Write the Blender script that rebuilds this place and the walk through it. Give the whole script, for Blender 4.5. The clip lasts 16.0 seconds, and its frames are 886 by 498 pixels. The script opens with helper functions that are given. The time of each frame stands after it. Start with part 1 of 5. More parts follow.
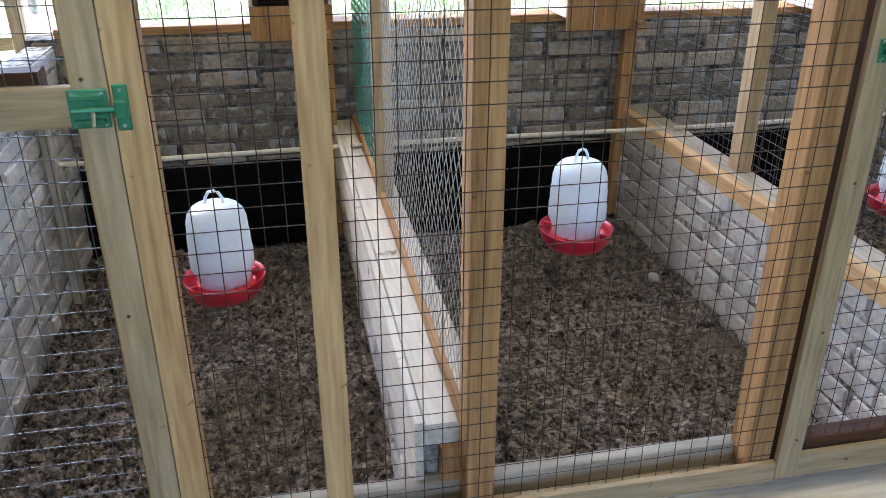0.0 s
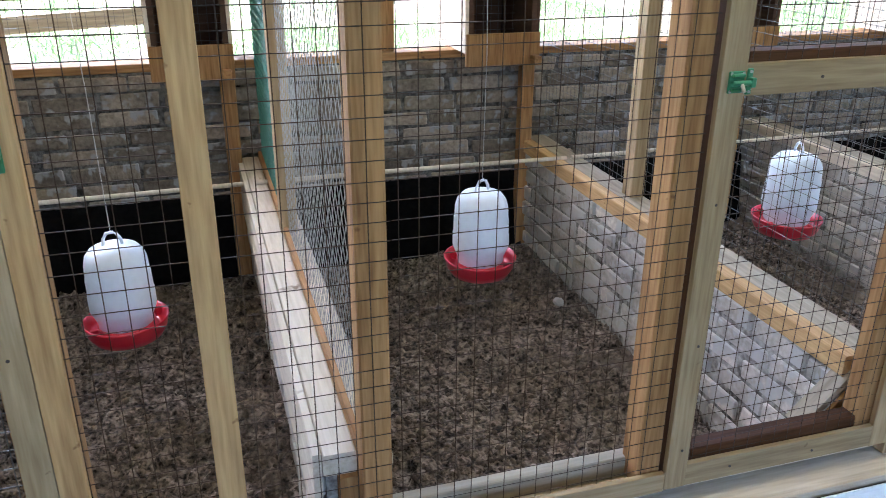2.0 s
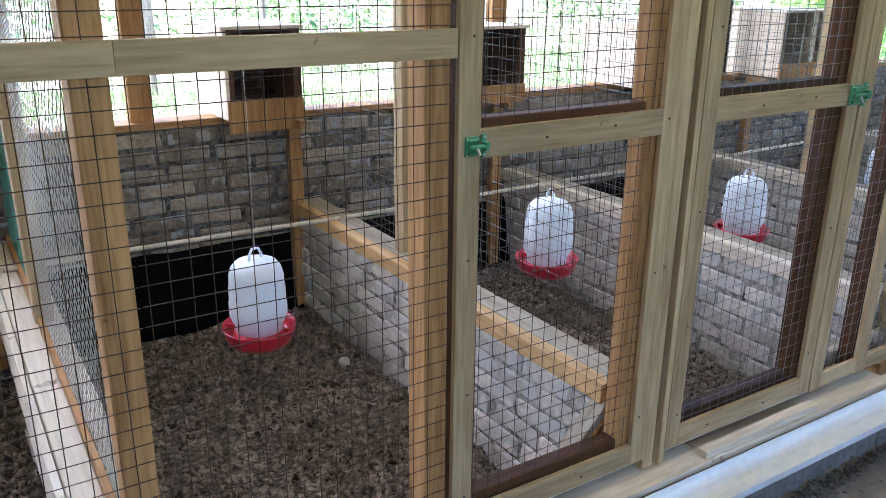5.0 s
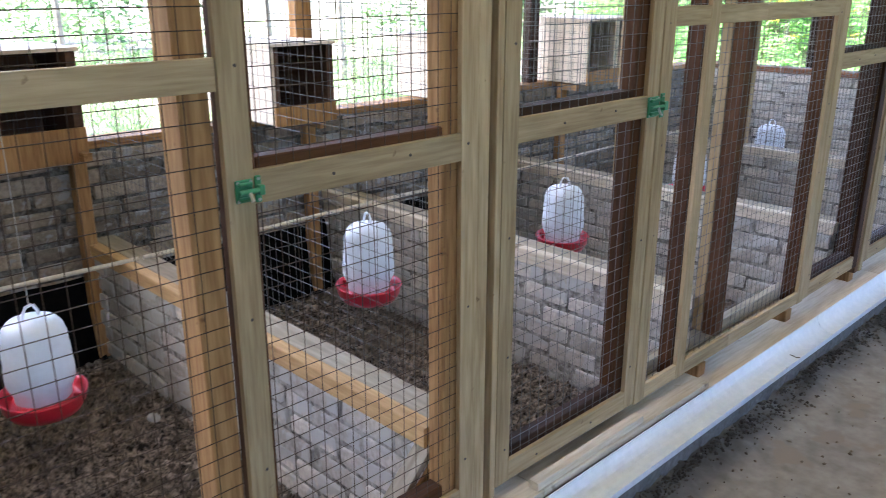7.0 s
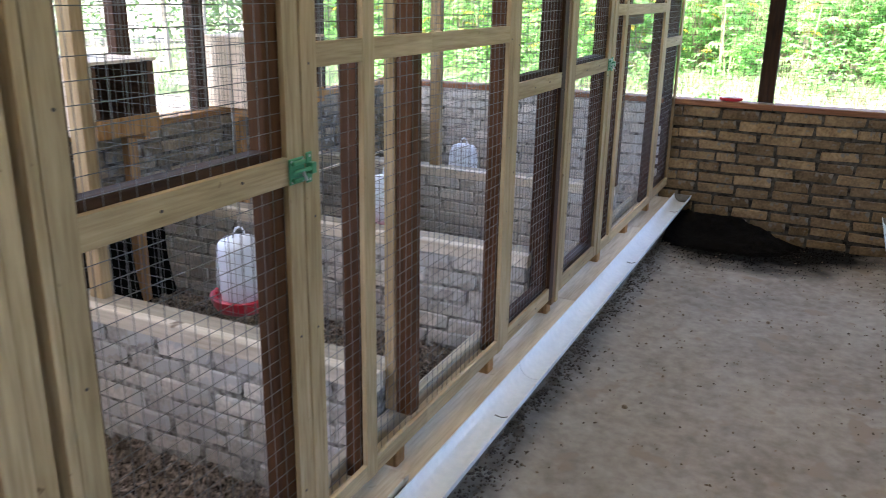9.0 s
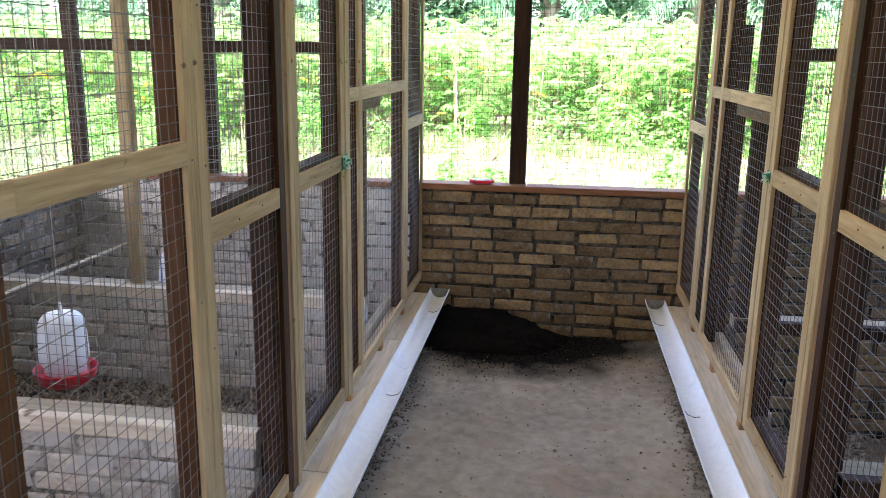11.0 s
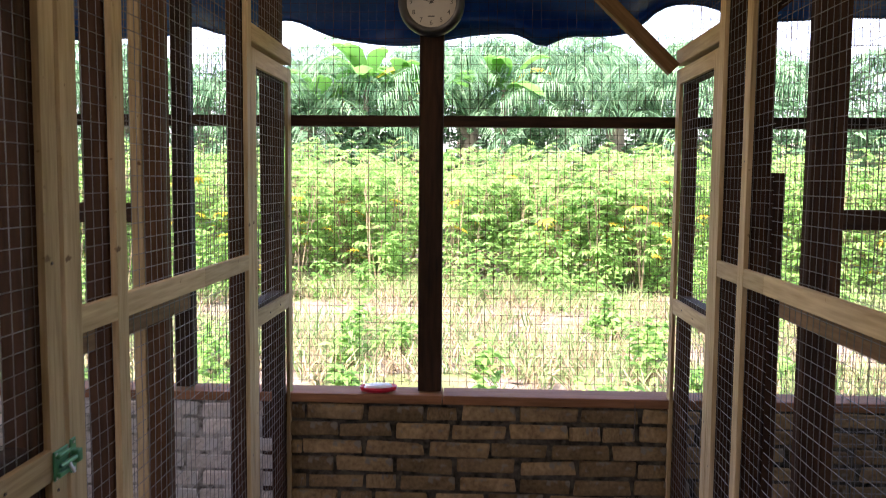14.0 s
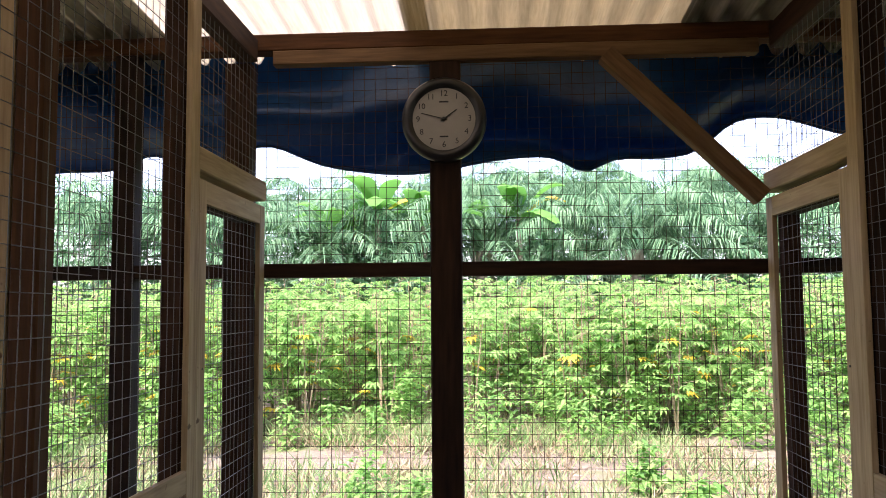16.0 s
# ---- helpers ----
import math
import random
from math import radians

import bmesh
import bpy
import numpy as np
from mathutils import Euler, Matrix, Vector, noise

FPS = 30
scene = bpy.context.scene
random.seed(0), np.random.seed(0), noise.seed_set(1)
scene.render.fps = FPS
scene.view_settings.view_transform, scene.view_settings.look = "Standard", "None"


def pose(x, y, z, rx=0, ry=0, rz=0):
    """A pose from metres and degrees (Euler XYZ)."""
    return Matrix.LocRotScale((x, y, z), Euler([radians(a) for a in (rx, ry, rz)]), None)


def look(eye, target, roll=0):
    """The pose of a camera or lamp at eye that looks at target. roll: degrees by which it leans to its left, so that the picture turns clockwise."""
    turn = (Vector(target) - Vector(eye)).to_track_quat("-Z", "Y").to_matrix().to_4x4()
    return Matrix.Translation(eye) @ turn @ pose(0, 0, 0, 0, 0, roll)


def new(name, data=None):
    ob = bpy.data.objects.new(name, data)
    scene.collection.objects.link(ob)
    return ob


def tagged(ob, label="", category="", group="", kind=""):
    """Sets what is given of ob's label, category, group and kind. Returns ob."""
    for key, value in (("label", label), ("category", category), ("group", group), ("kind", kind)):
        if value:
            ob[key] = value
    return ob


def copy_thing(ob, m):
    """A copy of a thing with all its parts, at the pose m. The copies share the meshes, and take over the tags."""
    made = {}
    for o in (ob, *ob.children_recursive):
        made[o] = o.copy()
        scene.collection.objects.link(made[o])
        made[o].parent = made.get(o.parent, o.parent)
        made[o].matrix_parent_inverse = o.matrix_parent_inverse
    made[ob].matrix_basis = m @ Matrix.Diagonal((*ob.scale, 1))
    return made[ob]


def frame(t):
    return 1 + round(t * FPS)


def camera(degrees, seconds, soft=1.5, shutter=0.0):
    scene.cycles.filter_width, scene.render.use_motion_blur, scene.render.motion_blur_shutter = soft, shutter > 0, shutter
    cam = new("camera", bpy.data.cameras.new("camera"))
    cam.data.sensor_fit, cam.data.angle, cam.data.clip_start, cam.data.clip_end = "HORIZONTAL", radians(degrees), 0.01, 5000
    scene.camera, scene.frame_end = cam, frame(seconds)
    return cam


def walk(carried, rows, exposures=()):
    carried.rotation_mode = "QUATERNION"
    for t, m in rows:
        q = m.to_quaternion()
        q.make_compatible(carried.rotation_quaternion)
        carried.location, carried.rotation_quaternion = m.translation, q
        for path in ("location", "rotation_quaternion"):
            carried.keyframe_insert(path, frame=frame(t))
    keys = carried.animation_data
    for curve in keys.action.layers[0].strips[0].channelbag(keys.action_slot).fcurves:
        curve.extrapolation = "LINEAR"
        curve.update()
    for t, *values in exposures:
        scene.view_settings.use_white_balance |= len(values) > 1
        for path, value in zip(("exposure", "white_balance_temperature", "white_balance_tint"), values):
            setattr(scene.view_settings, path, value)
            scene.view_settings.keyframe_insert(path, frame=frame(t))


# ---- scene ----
cam = camera(57.3, 16.0, soft=0.7, shutter=0.2)
METRES, EYE, TILT, LEAN, TURN = 4.0, 1.36, 0.0, 0.0, -11.4
ROWS = [
    (0.0, 0.0, 0.0, 0.0, 0.04, -25.24, -0.09),
    (0.5, 0.0066, -0.0019, 0.001, -0.58, -25.02, 0.02),
    (1.0, 0.0111, -0.0058, 0.0021, -1.44, -24.59, 0.07),
    (1.5, 0.0131, -0.0084, 0.0029, -2.72, -23.88, 0.01),
    (2.0, 0.0157, -0.01, 0.0031, -5.58, -22.9, -0.31),
    (2.5, 0.0175, -0.0109, 0.0036, -8.94, -22.26, -0.63),
    (3.0, 0.0206, -0.0124, 0.0049, -12.82, -21.32, -0.59),
    (3.5, 0.025, -0.0157, 0.0065, -16.25, -20.2, -0.49),
    (4.0, 0.0266, -0.0164, 0.0096, -18.94, -19.33, -0.56),
    (6.5, 0.0491, -0.0097, 0.0119, -26.71, -19.09, -0.11),
    (7.0, 0.067, 0.0132, 0.0141, -32.89, -18.28, -0.04),
    (7.5, 0.0812, 0.0453, 0.0185, -40.31, -17.38, 0.45),
    (8.0, 0.0948, 0.0596, 0.0175, -46.01, -17.72, 0.7),
    (8.5, 0.1267, 0.069, 0.0162, -49.3, -18.18, 0.14),
    (9.0, 0.1858, 0.0783, 0.0237, -52.72, -17.64, -0.97),
    (9.5, 0.2377, 0.0964, 0.023, -58.4, -16.41, -1.49),
    (10.0, 0.2866, 0.1334, 0.0356, -65.39, -14.37, -0.99),
    (12.5, 0.5224, 0.2087, 0.0455, -73.96, -13.01, -0.62),
    (13.0, 0.5833, 0.2323, 0.049, -76.64, -11.79, 0.01),
    (13.5, 0.6632, 0.2339, 0.059, -76.71, -9.04, -0.43),
    (14.0, 0.7238, 0.2421, 0.0694, -76.12, -4.7, -0.48),
    (14.5, 0.7878, 0.2683, 0.0831, -76.21, -1.07, 0.26),
    (15.0, 0.8349, 0.2848, 0.0894, -76.04, 1.66, 1.1),
    (15.5, 0.876, 0.2864, 0.0956, -75.54, 3.42, 0.77),
    (16.0, 0.8992, 0.289, 0.0969, -75.08, 4.27, 0.49),
]
walk(cam, [(t, pose(0, 0, EYE, TILT, LEAN, TURN) @ pose(METRES * x, METRES * y, METRES * z, 90 + pitch, roll, yaw)) for t, x, y, z, yaw, pitch, roll in ROWS],
     exposures=[(0.0, 4.46, 5560, 13), (4.0, 4.32, 5530, 14), (6.5, 4.28, 5600, 16), (8.0, 4.10, 5820, 17), (10.0, 4.08, 6000, 18), (12.5, 3.73, 6620, 26), (13.5, 3.26, 6850, 31), (15.0, 2.77, 6350, 34), (16.0, 2.54, 6450, 33)])

# ---- light ----
world = bpy.data.worlds.new("sky")
scene.world = world
world.use_nodes = True
wn = world.node_tree
sky = wn.nodes.new("ShaderNodeTexSky")
sky.sky_type, sky.sun_disc = "NISHITA", False
sky.sun_elevation, sky.sun_rotation = radians(56), radians(-61)
sky.dust_density, sky.air_density, sky.ozone_density = 3.2, 1.0, 0.8
wn.links.new(sky.outputs["Color"], wn.nodes["Background"].inputs["Color"])
wn.nodes["Background"].inputs["Strength"].default_value = 0.15
sun = new("sun", bpy.data.lights.new("sun", "SUN"))
sun.data.energy, sun.data.angle, sun.data.color = 2.1, radians(11), (1.0, 0.97, 0.93)
sun.matrix_world = look((-9, 5, 15), (0, 0, 0))


# ---- materials ----
def mixed(name, dark, light, scale, rough=0.8, bump=0.3, stretch=(1, 1, 1), fine=6.0, vary=0.0, by="object", metal=0.0, spots=None, coords="Object", rel=0.01, ramp=(0.3, 0.7)):
    m = bpy.data.materials.new(name)
    m.use_nodes = True
    n, l = m.node_tree.nodes, m.node_tree.links
    b = n["Principled BSDF"]
    tc, mp = n.new("ShaderNodeTexCoord"), n.new("ShaderNodeMapping")
    mp.inputs["Scale"].default_value = stretch
    l.new(tc.outputs[coords], mp.inputs["Vector"])
    vec = mp.outputs["Vector"]
    if by == "object":
        oi, add = n.new("ShaderNodeObjectInfo"), n.new("ShaderNodeVectorMath")
        sc = n.new("ShaderNodeMath")
        sc.operation, sc.inputs[1].default_value = "MULTIPLY", 37.0
        l.new(oi.outputs["Random"], sc.inputs[0])
        l.new(vec, add.inputs[0])
        l.new(sc.outputs[0], add.inputs[1])
        vec, rnd = add.outputs[0], oi.outputs["Random"]
    else:
        rnd = n.new("ShaderNodeNewGeometry").outputs["Random Per Island"]
    big, small = n.new("ShaderNodeTexNoise"), n.new("ShaderNodeTexNoise")
    for t, s, d in ((big, scale, 4), (small, scale * fine, 6)):
        t.inputs["Scale"].default_value, t.inputs["Detail"].default_value = s, d
        l.new(vec, t.inputs["Vector"])
    mix = n.new("ShaderNodeMath")
    mix.operation = "MULTIPLY_ADD"
    mix.inputs[1].default_value = 0.5
    half = n.new("ShaderNodeMath")
    half.operation, half.inputs[1].default_value = "MULTIPLY", 0.5
    l.new(small.outputs["Fac"], half.inputs[0])
    l.new(big.outputs["Fac"], mix.inputs[0])
    l.new(half.outputs[0], mix.inputs[2])
    r = n.new("ShaderNodeValToRGB")
    r.color_ramp.elements[0].position, r.color_ramp.elements[1].position = ramp
    r.color_ramp.elements[0].color, r.color_ramp.elements[1].color = (*dark, 1), (*light, 1)
    l.new(mix.outputs[0], r.inputs["Fac"])
    col = r.outputs["Color"]
    if vary:
        hsv, mr = n.new("ShaderNodeHueSaturation"), n.new("ShaderNodeMapRange")
        mr.inputs["To Min"].default_value, mr.inputs["To Max"].default_value = 1 - vary, 1 + vary
        l.new(rnd, mr.inputs["Value"])
        l.new(mr.outputs[0], hsv.inputs["Value"])
        l.new(col, hsv.inputs["Color"])
        col = hsv.outputs["Color"]
    if spots:
        v, lt, mc = n.new("ShaderNodeTexNoise"), n.new("ShaderNodeValToRGB"), n.new("ShaderNodeMix")
        v.inputs["Scale"].default_value, v.inputs["Detail"].default_value = spots[1], 3
        lt.color_ramp.elements[0].position, lt.color_ramp.elements[1].position = spots[2], spots[2] + 0.06
        mc.data_type = "RGBA"
        l.new(tc.outputs[coords], v.inputs["Vector"])
        l.new(v.outputs["Fac"], lt.inputs["Fac"])
        l.new(lt.outputs["Color"], mc.inputs["Factor"])
        l.new(col, mc.inputs["A"])
        mc.inputs["B"].default_value = (*spots[0], 1)
        col = mc.outputs["Result"]
    l.new(col, b.inputs["Base Color"])
    b.inputs["Roughness"].default_value, b.inputs["Metallic"].default_value = rough, metal
    if rough > 0.64:
        b.inputs["Specular IOR Level"].default_value = 0.18
    if bump:
        bp = n.new("ShaderNodeBump")
        bp.inputs["Strength"].default_value, bp.inputs["Distance"].default_value = bump, rel
        l.new(mix.outputs[0], bp.inputs["Height"])
        l.new(bp.outputs["Normal"], b.inputs["Normal"])
    return m


def plain(name, colour, rough=0.5, metal=0.0, through_light=0.0, bump=0.05):
    c = Vector(colour)
    m = mixed(name, tuple(c * 0.88), tuple(c), 9.0, rough, bump, metal=metal, vary=0.03)
    if through_light:
        b = m.node_tree.nodes["Principled BSDF"]
        b.inputs["Subsurface Weight"].default_value = through_light
        b.inputs["Subsurface Radius"].default_value = (0.03, 0.03, 0.03)
    return m


def leafy(name, dark, light, sheer=0.35):
    m = bpy.data.materials.new(name)
    m.use_nodes = True
    n, l = m.node_tree.nodes, m.node_tree.links
    b, out = n["Principled BSDF"], n["Material Output"]
    r, g = n.new("ShaderNodeValToRGB"), n.new("ShaderNodeNewGeometry")
    r.color_ramp.elements[0].color, r.color_ramp.elements[1].color = (*dark, 1), (*light, 1)
    l.new(g.outputs["Random Per Island"], r.inputs["Fac"])
    l.new(r.outputs["Color"], b.inputs["Base Color"])
    b.inputs["Roughness"].default_value = 0.7
    b.inputs["Specular IOR Level"].default_value = 0.2
    t, mx = n.new("ShaderNodeBsdfTranslucent"), n.new("ShaderNodeMixShader")
    l.new(r.outputs["Color"], t.inputs["Color"])
    mx.inputs["Fac"].default_value = sheer
    l.new(b.outputs[0], mx.inputs[1])
    l.new(t.outputs[0], mx.inputs[2])
    l.new(mx.outputs[0], out.inputs["Surface"])
    return m


PINE = mixed("planed_pine", (0.25, 0.17, 0.083), (0.445, 0.328, 0.182), 2.6, 0.68, 0.3, (10, 10, 0.7), 5, 0.14, spots=((0.12, 0.068, 0.03), 30, 0.715), rel=0.004, ramp=(0.34, 0.64))
HONEY = mixed("honey_timber", (0.36, 0.205, 0.08), (0.63, 0.41, 0.185), 2.6, 0.66, 0.3, (10, 10, 0.7), 5, 0.12, spots=((0.17, 0.08, 0.03), 26, 0.70), rel=0.004, ramp=(0.34, 0.62))
AMBER = mixed("amber_timber", (0.20, 0.095, 0.032), (0.44, 0.245, 0.095), 2.6, 0.7, 0.3, (10, 10, 0.7), 5, 0.14, spots=((0.13, 0.06, 0.025), 26, 0.70), rel=0.004, ramp=(0.34, 0.62))
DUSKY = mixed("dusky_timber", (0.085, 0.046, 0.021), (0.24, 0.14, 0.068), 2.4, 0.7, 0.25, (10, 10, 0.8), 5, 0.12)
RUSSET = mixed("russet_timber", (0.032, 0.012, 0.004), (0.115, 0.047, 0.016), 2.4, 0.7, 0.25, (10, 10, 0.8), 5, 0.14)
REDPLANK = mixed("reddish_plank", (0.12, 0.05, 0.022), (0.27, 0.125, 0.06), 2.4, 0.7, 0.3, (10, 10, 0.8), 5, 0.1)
# Gable posts and rails: their backlit silhouette is put into this near-black colour.
BACKLIT = mixed("silhouette_timber", (0.010, 0.005, 0.003), (0.042, 0.020, 0.010), 2.2, 0.75, 0.2, (9, 9, 0.9), 4, 0.2)
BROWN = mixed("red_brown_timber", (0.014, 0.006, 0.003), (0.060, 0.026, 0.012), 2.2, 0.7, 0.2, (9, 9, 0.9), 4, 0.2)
GREYWOOD = mixed("weathered_plank", (0.21, 0.175, 0.12), (0.45, 0.385, 0.285), 2.0, 0.75, 0.25, (8, 8, 0.9), 4, 0.08, spots=((0.15, 0.11, 0.07), 10, 0.71))
CREAM = mixed("pale_dusty_plank", (0.44, 0.365, 0.26), (0.74, 0.655, 0.515), 2.2, 0.8, 0.25, (9, 9, 0.8), 5, 0.1, spots=((0.2, 0.15, 0.1), 12, 0.66))
PLY = mixed("pale_plywood", (0.58, 0.46, 0.34), (0.72, 0.61, 0.47), 3.0, 0.65, 0.06, (1, 1, 5), 5, 0.06)
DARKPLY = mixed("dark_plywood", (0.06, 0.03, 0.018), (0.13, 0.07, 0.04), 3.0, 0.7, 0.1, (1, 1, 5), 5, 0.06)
SMEAR = dict(fine=7, vary=0.4, spots=((0.30, 0.29, 0.27), 13, 0.58), rel=0.008)
BRICK = mixed("raw_brick", (0.10, 0.078, 0.054), (0.35, 0.285, 0.21), 9, 0.92, 0.6, **SMEAR)
BRICKS = mixed("raw_brick_rest", (0.10, 0.078, 0.054), (0.35, 0.285, 0.21), 9, 0.92, 0.6, by="island", **SMEAR)
CLAY = dict(fine=7, vary=0.42, spots=((0.15, 0.13, 0.10), 13, 0.60), rel=0.012)
BROWNBRICK = mixed("brown_brick", (0.075, 0.046, 0.022), (0.255, 0.172, 0.086), 9, 0.92, 0.6, **CLAY)
BROWNBRICKS = mixed("brown_brick_rest", (0.075, 0.046, 0.022), (0.255, 0.172, 0.086), 9, 0.92, 0.6, by="island", **CLAY)
PALEBRICK = mixed("dusty_brick", (0.30, 0.262, 0.215), (0.64, 0.58, 0.50), 9, 0.92, 0.6, fine=7, vary=0.24, spots=((0.46, 0.44, 0.40), 11, 0.52), rel=0.008)
PALEBRICKS = mixed("dusty_brick_rest", (0.30, 0.262, 0.215), (0.64, 0.58, 0.50), 9, 0.92, 0.6, fine=7, vary=0.24, by="island", spots=((0.46, 0.44, 0.40), 11, 0.52), rel=0.008)
PALEMORTAR = mixed("smeared_mortar", (0.07, 0.062, 0.05), (0.42, 0.39, 0.34), 11, 0.95, 1.0, fine=4, rel=0.02, ramp=(0.36, 0.58))
MORTAR = mixed("grey_mortar", (0.03, 0.027, 0.022), (0.19, 0.175, 0.15), 11, 0.95, 1.0, fine=4, rel=0.02, ramp=(0.36, 0.6))
DARKMORTAR = mixed("dark_mortar", (0.012, 0.010, 0.008), (0.085, 0.072, 0.053), 11, 0.95, 1.0, fine=4, rel=0.02, ramp=(0.36, 0.62))
CEMENT = mixed("rough_cement", (0.10, 0.09, 0.075), (0.26, 0.245, 0.22), 6, 0.9, 0.5, fine=9, spots=((0.14, 0.12, 0.09), 7, 0.62))
# Colour follows the bump: its dark end paints shade into gaps between clods.
SOIL = mixed("crumbly_litter_soil", (0.020, 0.015, 0.011), (0.37, 0.295, 0.23), 36, 0.96, 1.0, fine=2.2, rel=0.03, ramp=(0.40, 0.61), spots=((0.17, 0.135, 0.10), 2.3, 0.60))
EARTH = mixed("packed_earth", (0.165, 0.137, 0.103), (0.37, 0.325, 0.255), 2.6, 0.95, 0.5, fine=8, rel=0.015, spots=((0.25, 0.20, 0.145), 5.5, 0.60), ramp=(0.27, 0.73))
TRODDEN = EARTH.copy()          # the aisle, with a soft-edged black patch at its end
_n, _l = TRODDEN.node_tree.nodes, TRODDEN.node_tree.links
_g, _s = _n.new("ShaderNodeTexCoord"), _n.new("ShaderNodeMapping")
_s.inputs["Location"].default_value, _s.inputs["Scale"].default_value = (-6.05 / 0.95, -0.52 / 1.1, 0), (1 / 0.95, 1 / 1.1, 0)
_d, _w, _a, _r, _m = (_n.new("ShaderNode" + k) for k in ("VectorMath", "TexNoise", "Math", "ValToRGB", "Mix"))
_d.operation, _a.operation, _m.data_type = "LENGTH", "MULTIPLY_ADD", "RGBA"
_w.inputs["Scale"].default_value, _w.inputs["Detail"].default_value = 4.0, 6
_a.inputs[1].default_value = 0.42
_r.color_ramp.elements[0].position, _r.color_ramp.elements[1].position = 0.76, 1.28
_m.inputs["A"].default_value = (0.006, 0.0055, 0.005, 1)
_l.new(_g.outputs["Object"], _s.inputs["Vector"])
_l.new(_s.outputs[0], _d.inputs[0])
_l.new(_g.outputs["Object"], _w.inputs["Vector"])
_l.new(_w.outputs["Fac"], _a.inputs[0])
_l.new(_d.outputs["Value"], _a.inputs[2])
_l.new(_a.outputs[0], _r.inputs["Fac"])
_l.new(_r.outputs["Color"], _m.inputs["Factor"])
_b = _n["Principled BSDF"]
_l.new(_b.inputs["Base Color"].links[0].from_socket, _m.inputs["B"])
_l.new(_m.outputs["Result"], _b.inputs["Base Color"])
DEBRIS = mixed("dry_litter_crumbs", (0.06, 0.045, 0.03), (0.26, 0.20, 0.135), 20, 0.95, 0.5, vary=0.4, by="island")
SAND = mixed("pale_sandy_ground", (0.095, 0.08, 0.057), (0.225, 0.19, 0.14), 0.9, 0.95, 0.4, fine=18, spots=((0.10, 0.13, 0.045), 0.55, 0.53), rel=0.03)
WIRE = plain("galvanised_wire", (0.135, 0.128, 0.117), 0.5, 0.5, bump=0)
PALEWIRE = plain("bright_galvanised_wire", (0.44, 0.44, 0.41), 0.45, 0.5, bump=0)
RUSTY_BACKLIT = plain("rusty_backlit_wire", (0.07, 0.045, 0.03), 0.7, 0.2, bump=0)
NET = plain("green_plastic_net", (0.05, 0.19, 0.14), 0.5, bump=0)
PVC = mixed("white_pvc", (0.60, 0.64, 0.68), (0.77, 0.80, 0.83), 3, 0.5, 0.02, fine=14, spots=((0.42, 0.38, 0.32), 9, 0.69))
TANK = plain("milky_plastic", (0.80, 0.84, 0.90), 0.35, through_light=0.25)
REDP = plain("red_plastic", (0.58, 0.012, 0.03), 0.35, through_light=0.1)
CORD = plain("white_cord", (0.55, 0.53, 0.48), 0.8)
GREEN = plain("green_lacquered_steel", (0.055, 0.23, 0.11), 0.35, 0.3)
STEEL = plain("bright_steel", (0.55, 0.55, 0.55), 0.3, 0.9)
DARKNAIL = plain("nail_head", (0.08, 0.06, 0.05), 0.5, 0.5)
BLACK = plain("black_plastic", (0.012, 0.012, 0.012), 0.35)
# Cream dial toned down; the shade it hangs in is in this colour.
DIAL = plain("clock_paper", (0.34, 0.32, 0.28), 0.6)
INK = plain("black_ink", (0.02, 0.02, 0.02), 0.6)
TARP = mixed("blue_tarpaulin", (0.002, 0.016, 0.045), (0.006, 0.075, 0.20), 4, 0.42, 0.5, fine=5, rel=0.02)
_n = TARP.node_tree
_t, _x = _n.nodes.new("ShaderNodeBsdfTranslucent"), _n.nodes.new("ShaderNodeMixShader")
_t.inputs["Color"].default_value, _x.inputs["Fac"].default_value = (0.010, 0.16, 0.42, 1), 0.24
_n.links.new(_n.nodes["Principled BSDF"].outputs[0], _x.inputs[1])
_n.links.new(_t.outputs[0], _x.inputs[2])
_n.links.new(_x.outputs[0], _n.nodes["Material Output"].inputs["Surface"])
ROOFING = mixed("fibre_cement_sheet", (0.30, 0.265, 0.17), (0.68, 0.63, 0.48), 3, 0.85, 0.2, stretch=(0.5, 6, 1), vary=0.15)
SHEER = mixed("translucent_sheet", (0.22, 0.185, 0.095), (0.62, 0.57, 0.40), 3, 0.5, 0.1, stretch=(0.5, 6, 1))
_n = SHEER.node_tree
_t, _x = _n.nodes.new("ShaderNodeBsdfTranslucent"), _n.nodes.new("ShaderNodeMixShader")
_t.inputs["Color"].default_value, _x.inputs["Fac"].default_value = (0.62, 0.56, 0.40, 1), 0.29
_n.links.new(_n.nodes["Principled BSDF"].outputs[0], _x.inputs[1])
_n.links.new(_t.outputs[0], _x.inputs[2])
_n.links.new(_x.outputs[0], _n.nodes["Material Output"].inputs["Surface"])
BROWNSHEER = SHEER.copy()          # the second sheet, browner and less translucent
BROWNSHEER.name = "stained_translucent_sheet"
for _q in BROWNSHEER.node_tree.nodes:
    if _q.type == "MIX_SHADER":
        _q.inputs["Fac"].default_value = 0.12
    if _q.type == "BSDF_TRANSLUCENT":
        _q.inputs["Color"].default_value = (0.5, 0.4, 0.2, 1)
CASSAVA = leafy("cassava_leaf", (0.115, 0.285, 0.065), (0.31, 0.525, 0.15), 0.55)
YELLOWLEAF = leafy("yellowed_leaf", (0.46, 0.34, 0.03), (0.66, 0.50, 0.06))
STEM = mixed("plant_stem", (0.14, 0.11, 0.06), (0.34, 0.29, 0.17), 8, 0.85, 0.2, vary=0.2, by="island")
PALM = leafy("palm_leaflet", (0.05, 0.145, 0.065), (0.19, 0.34, 0.18), 0.35)
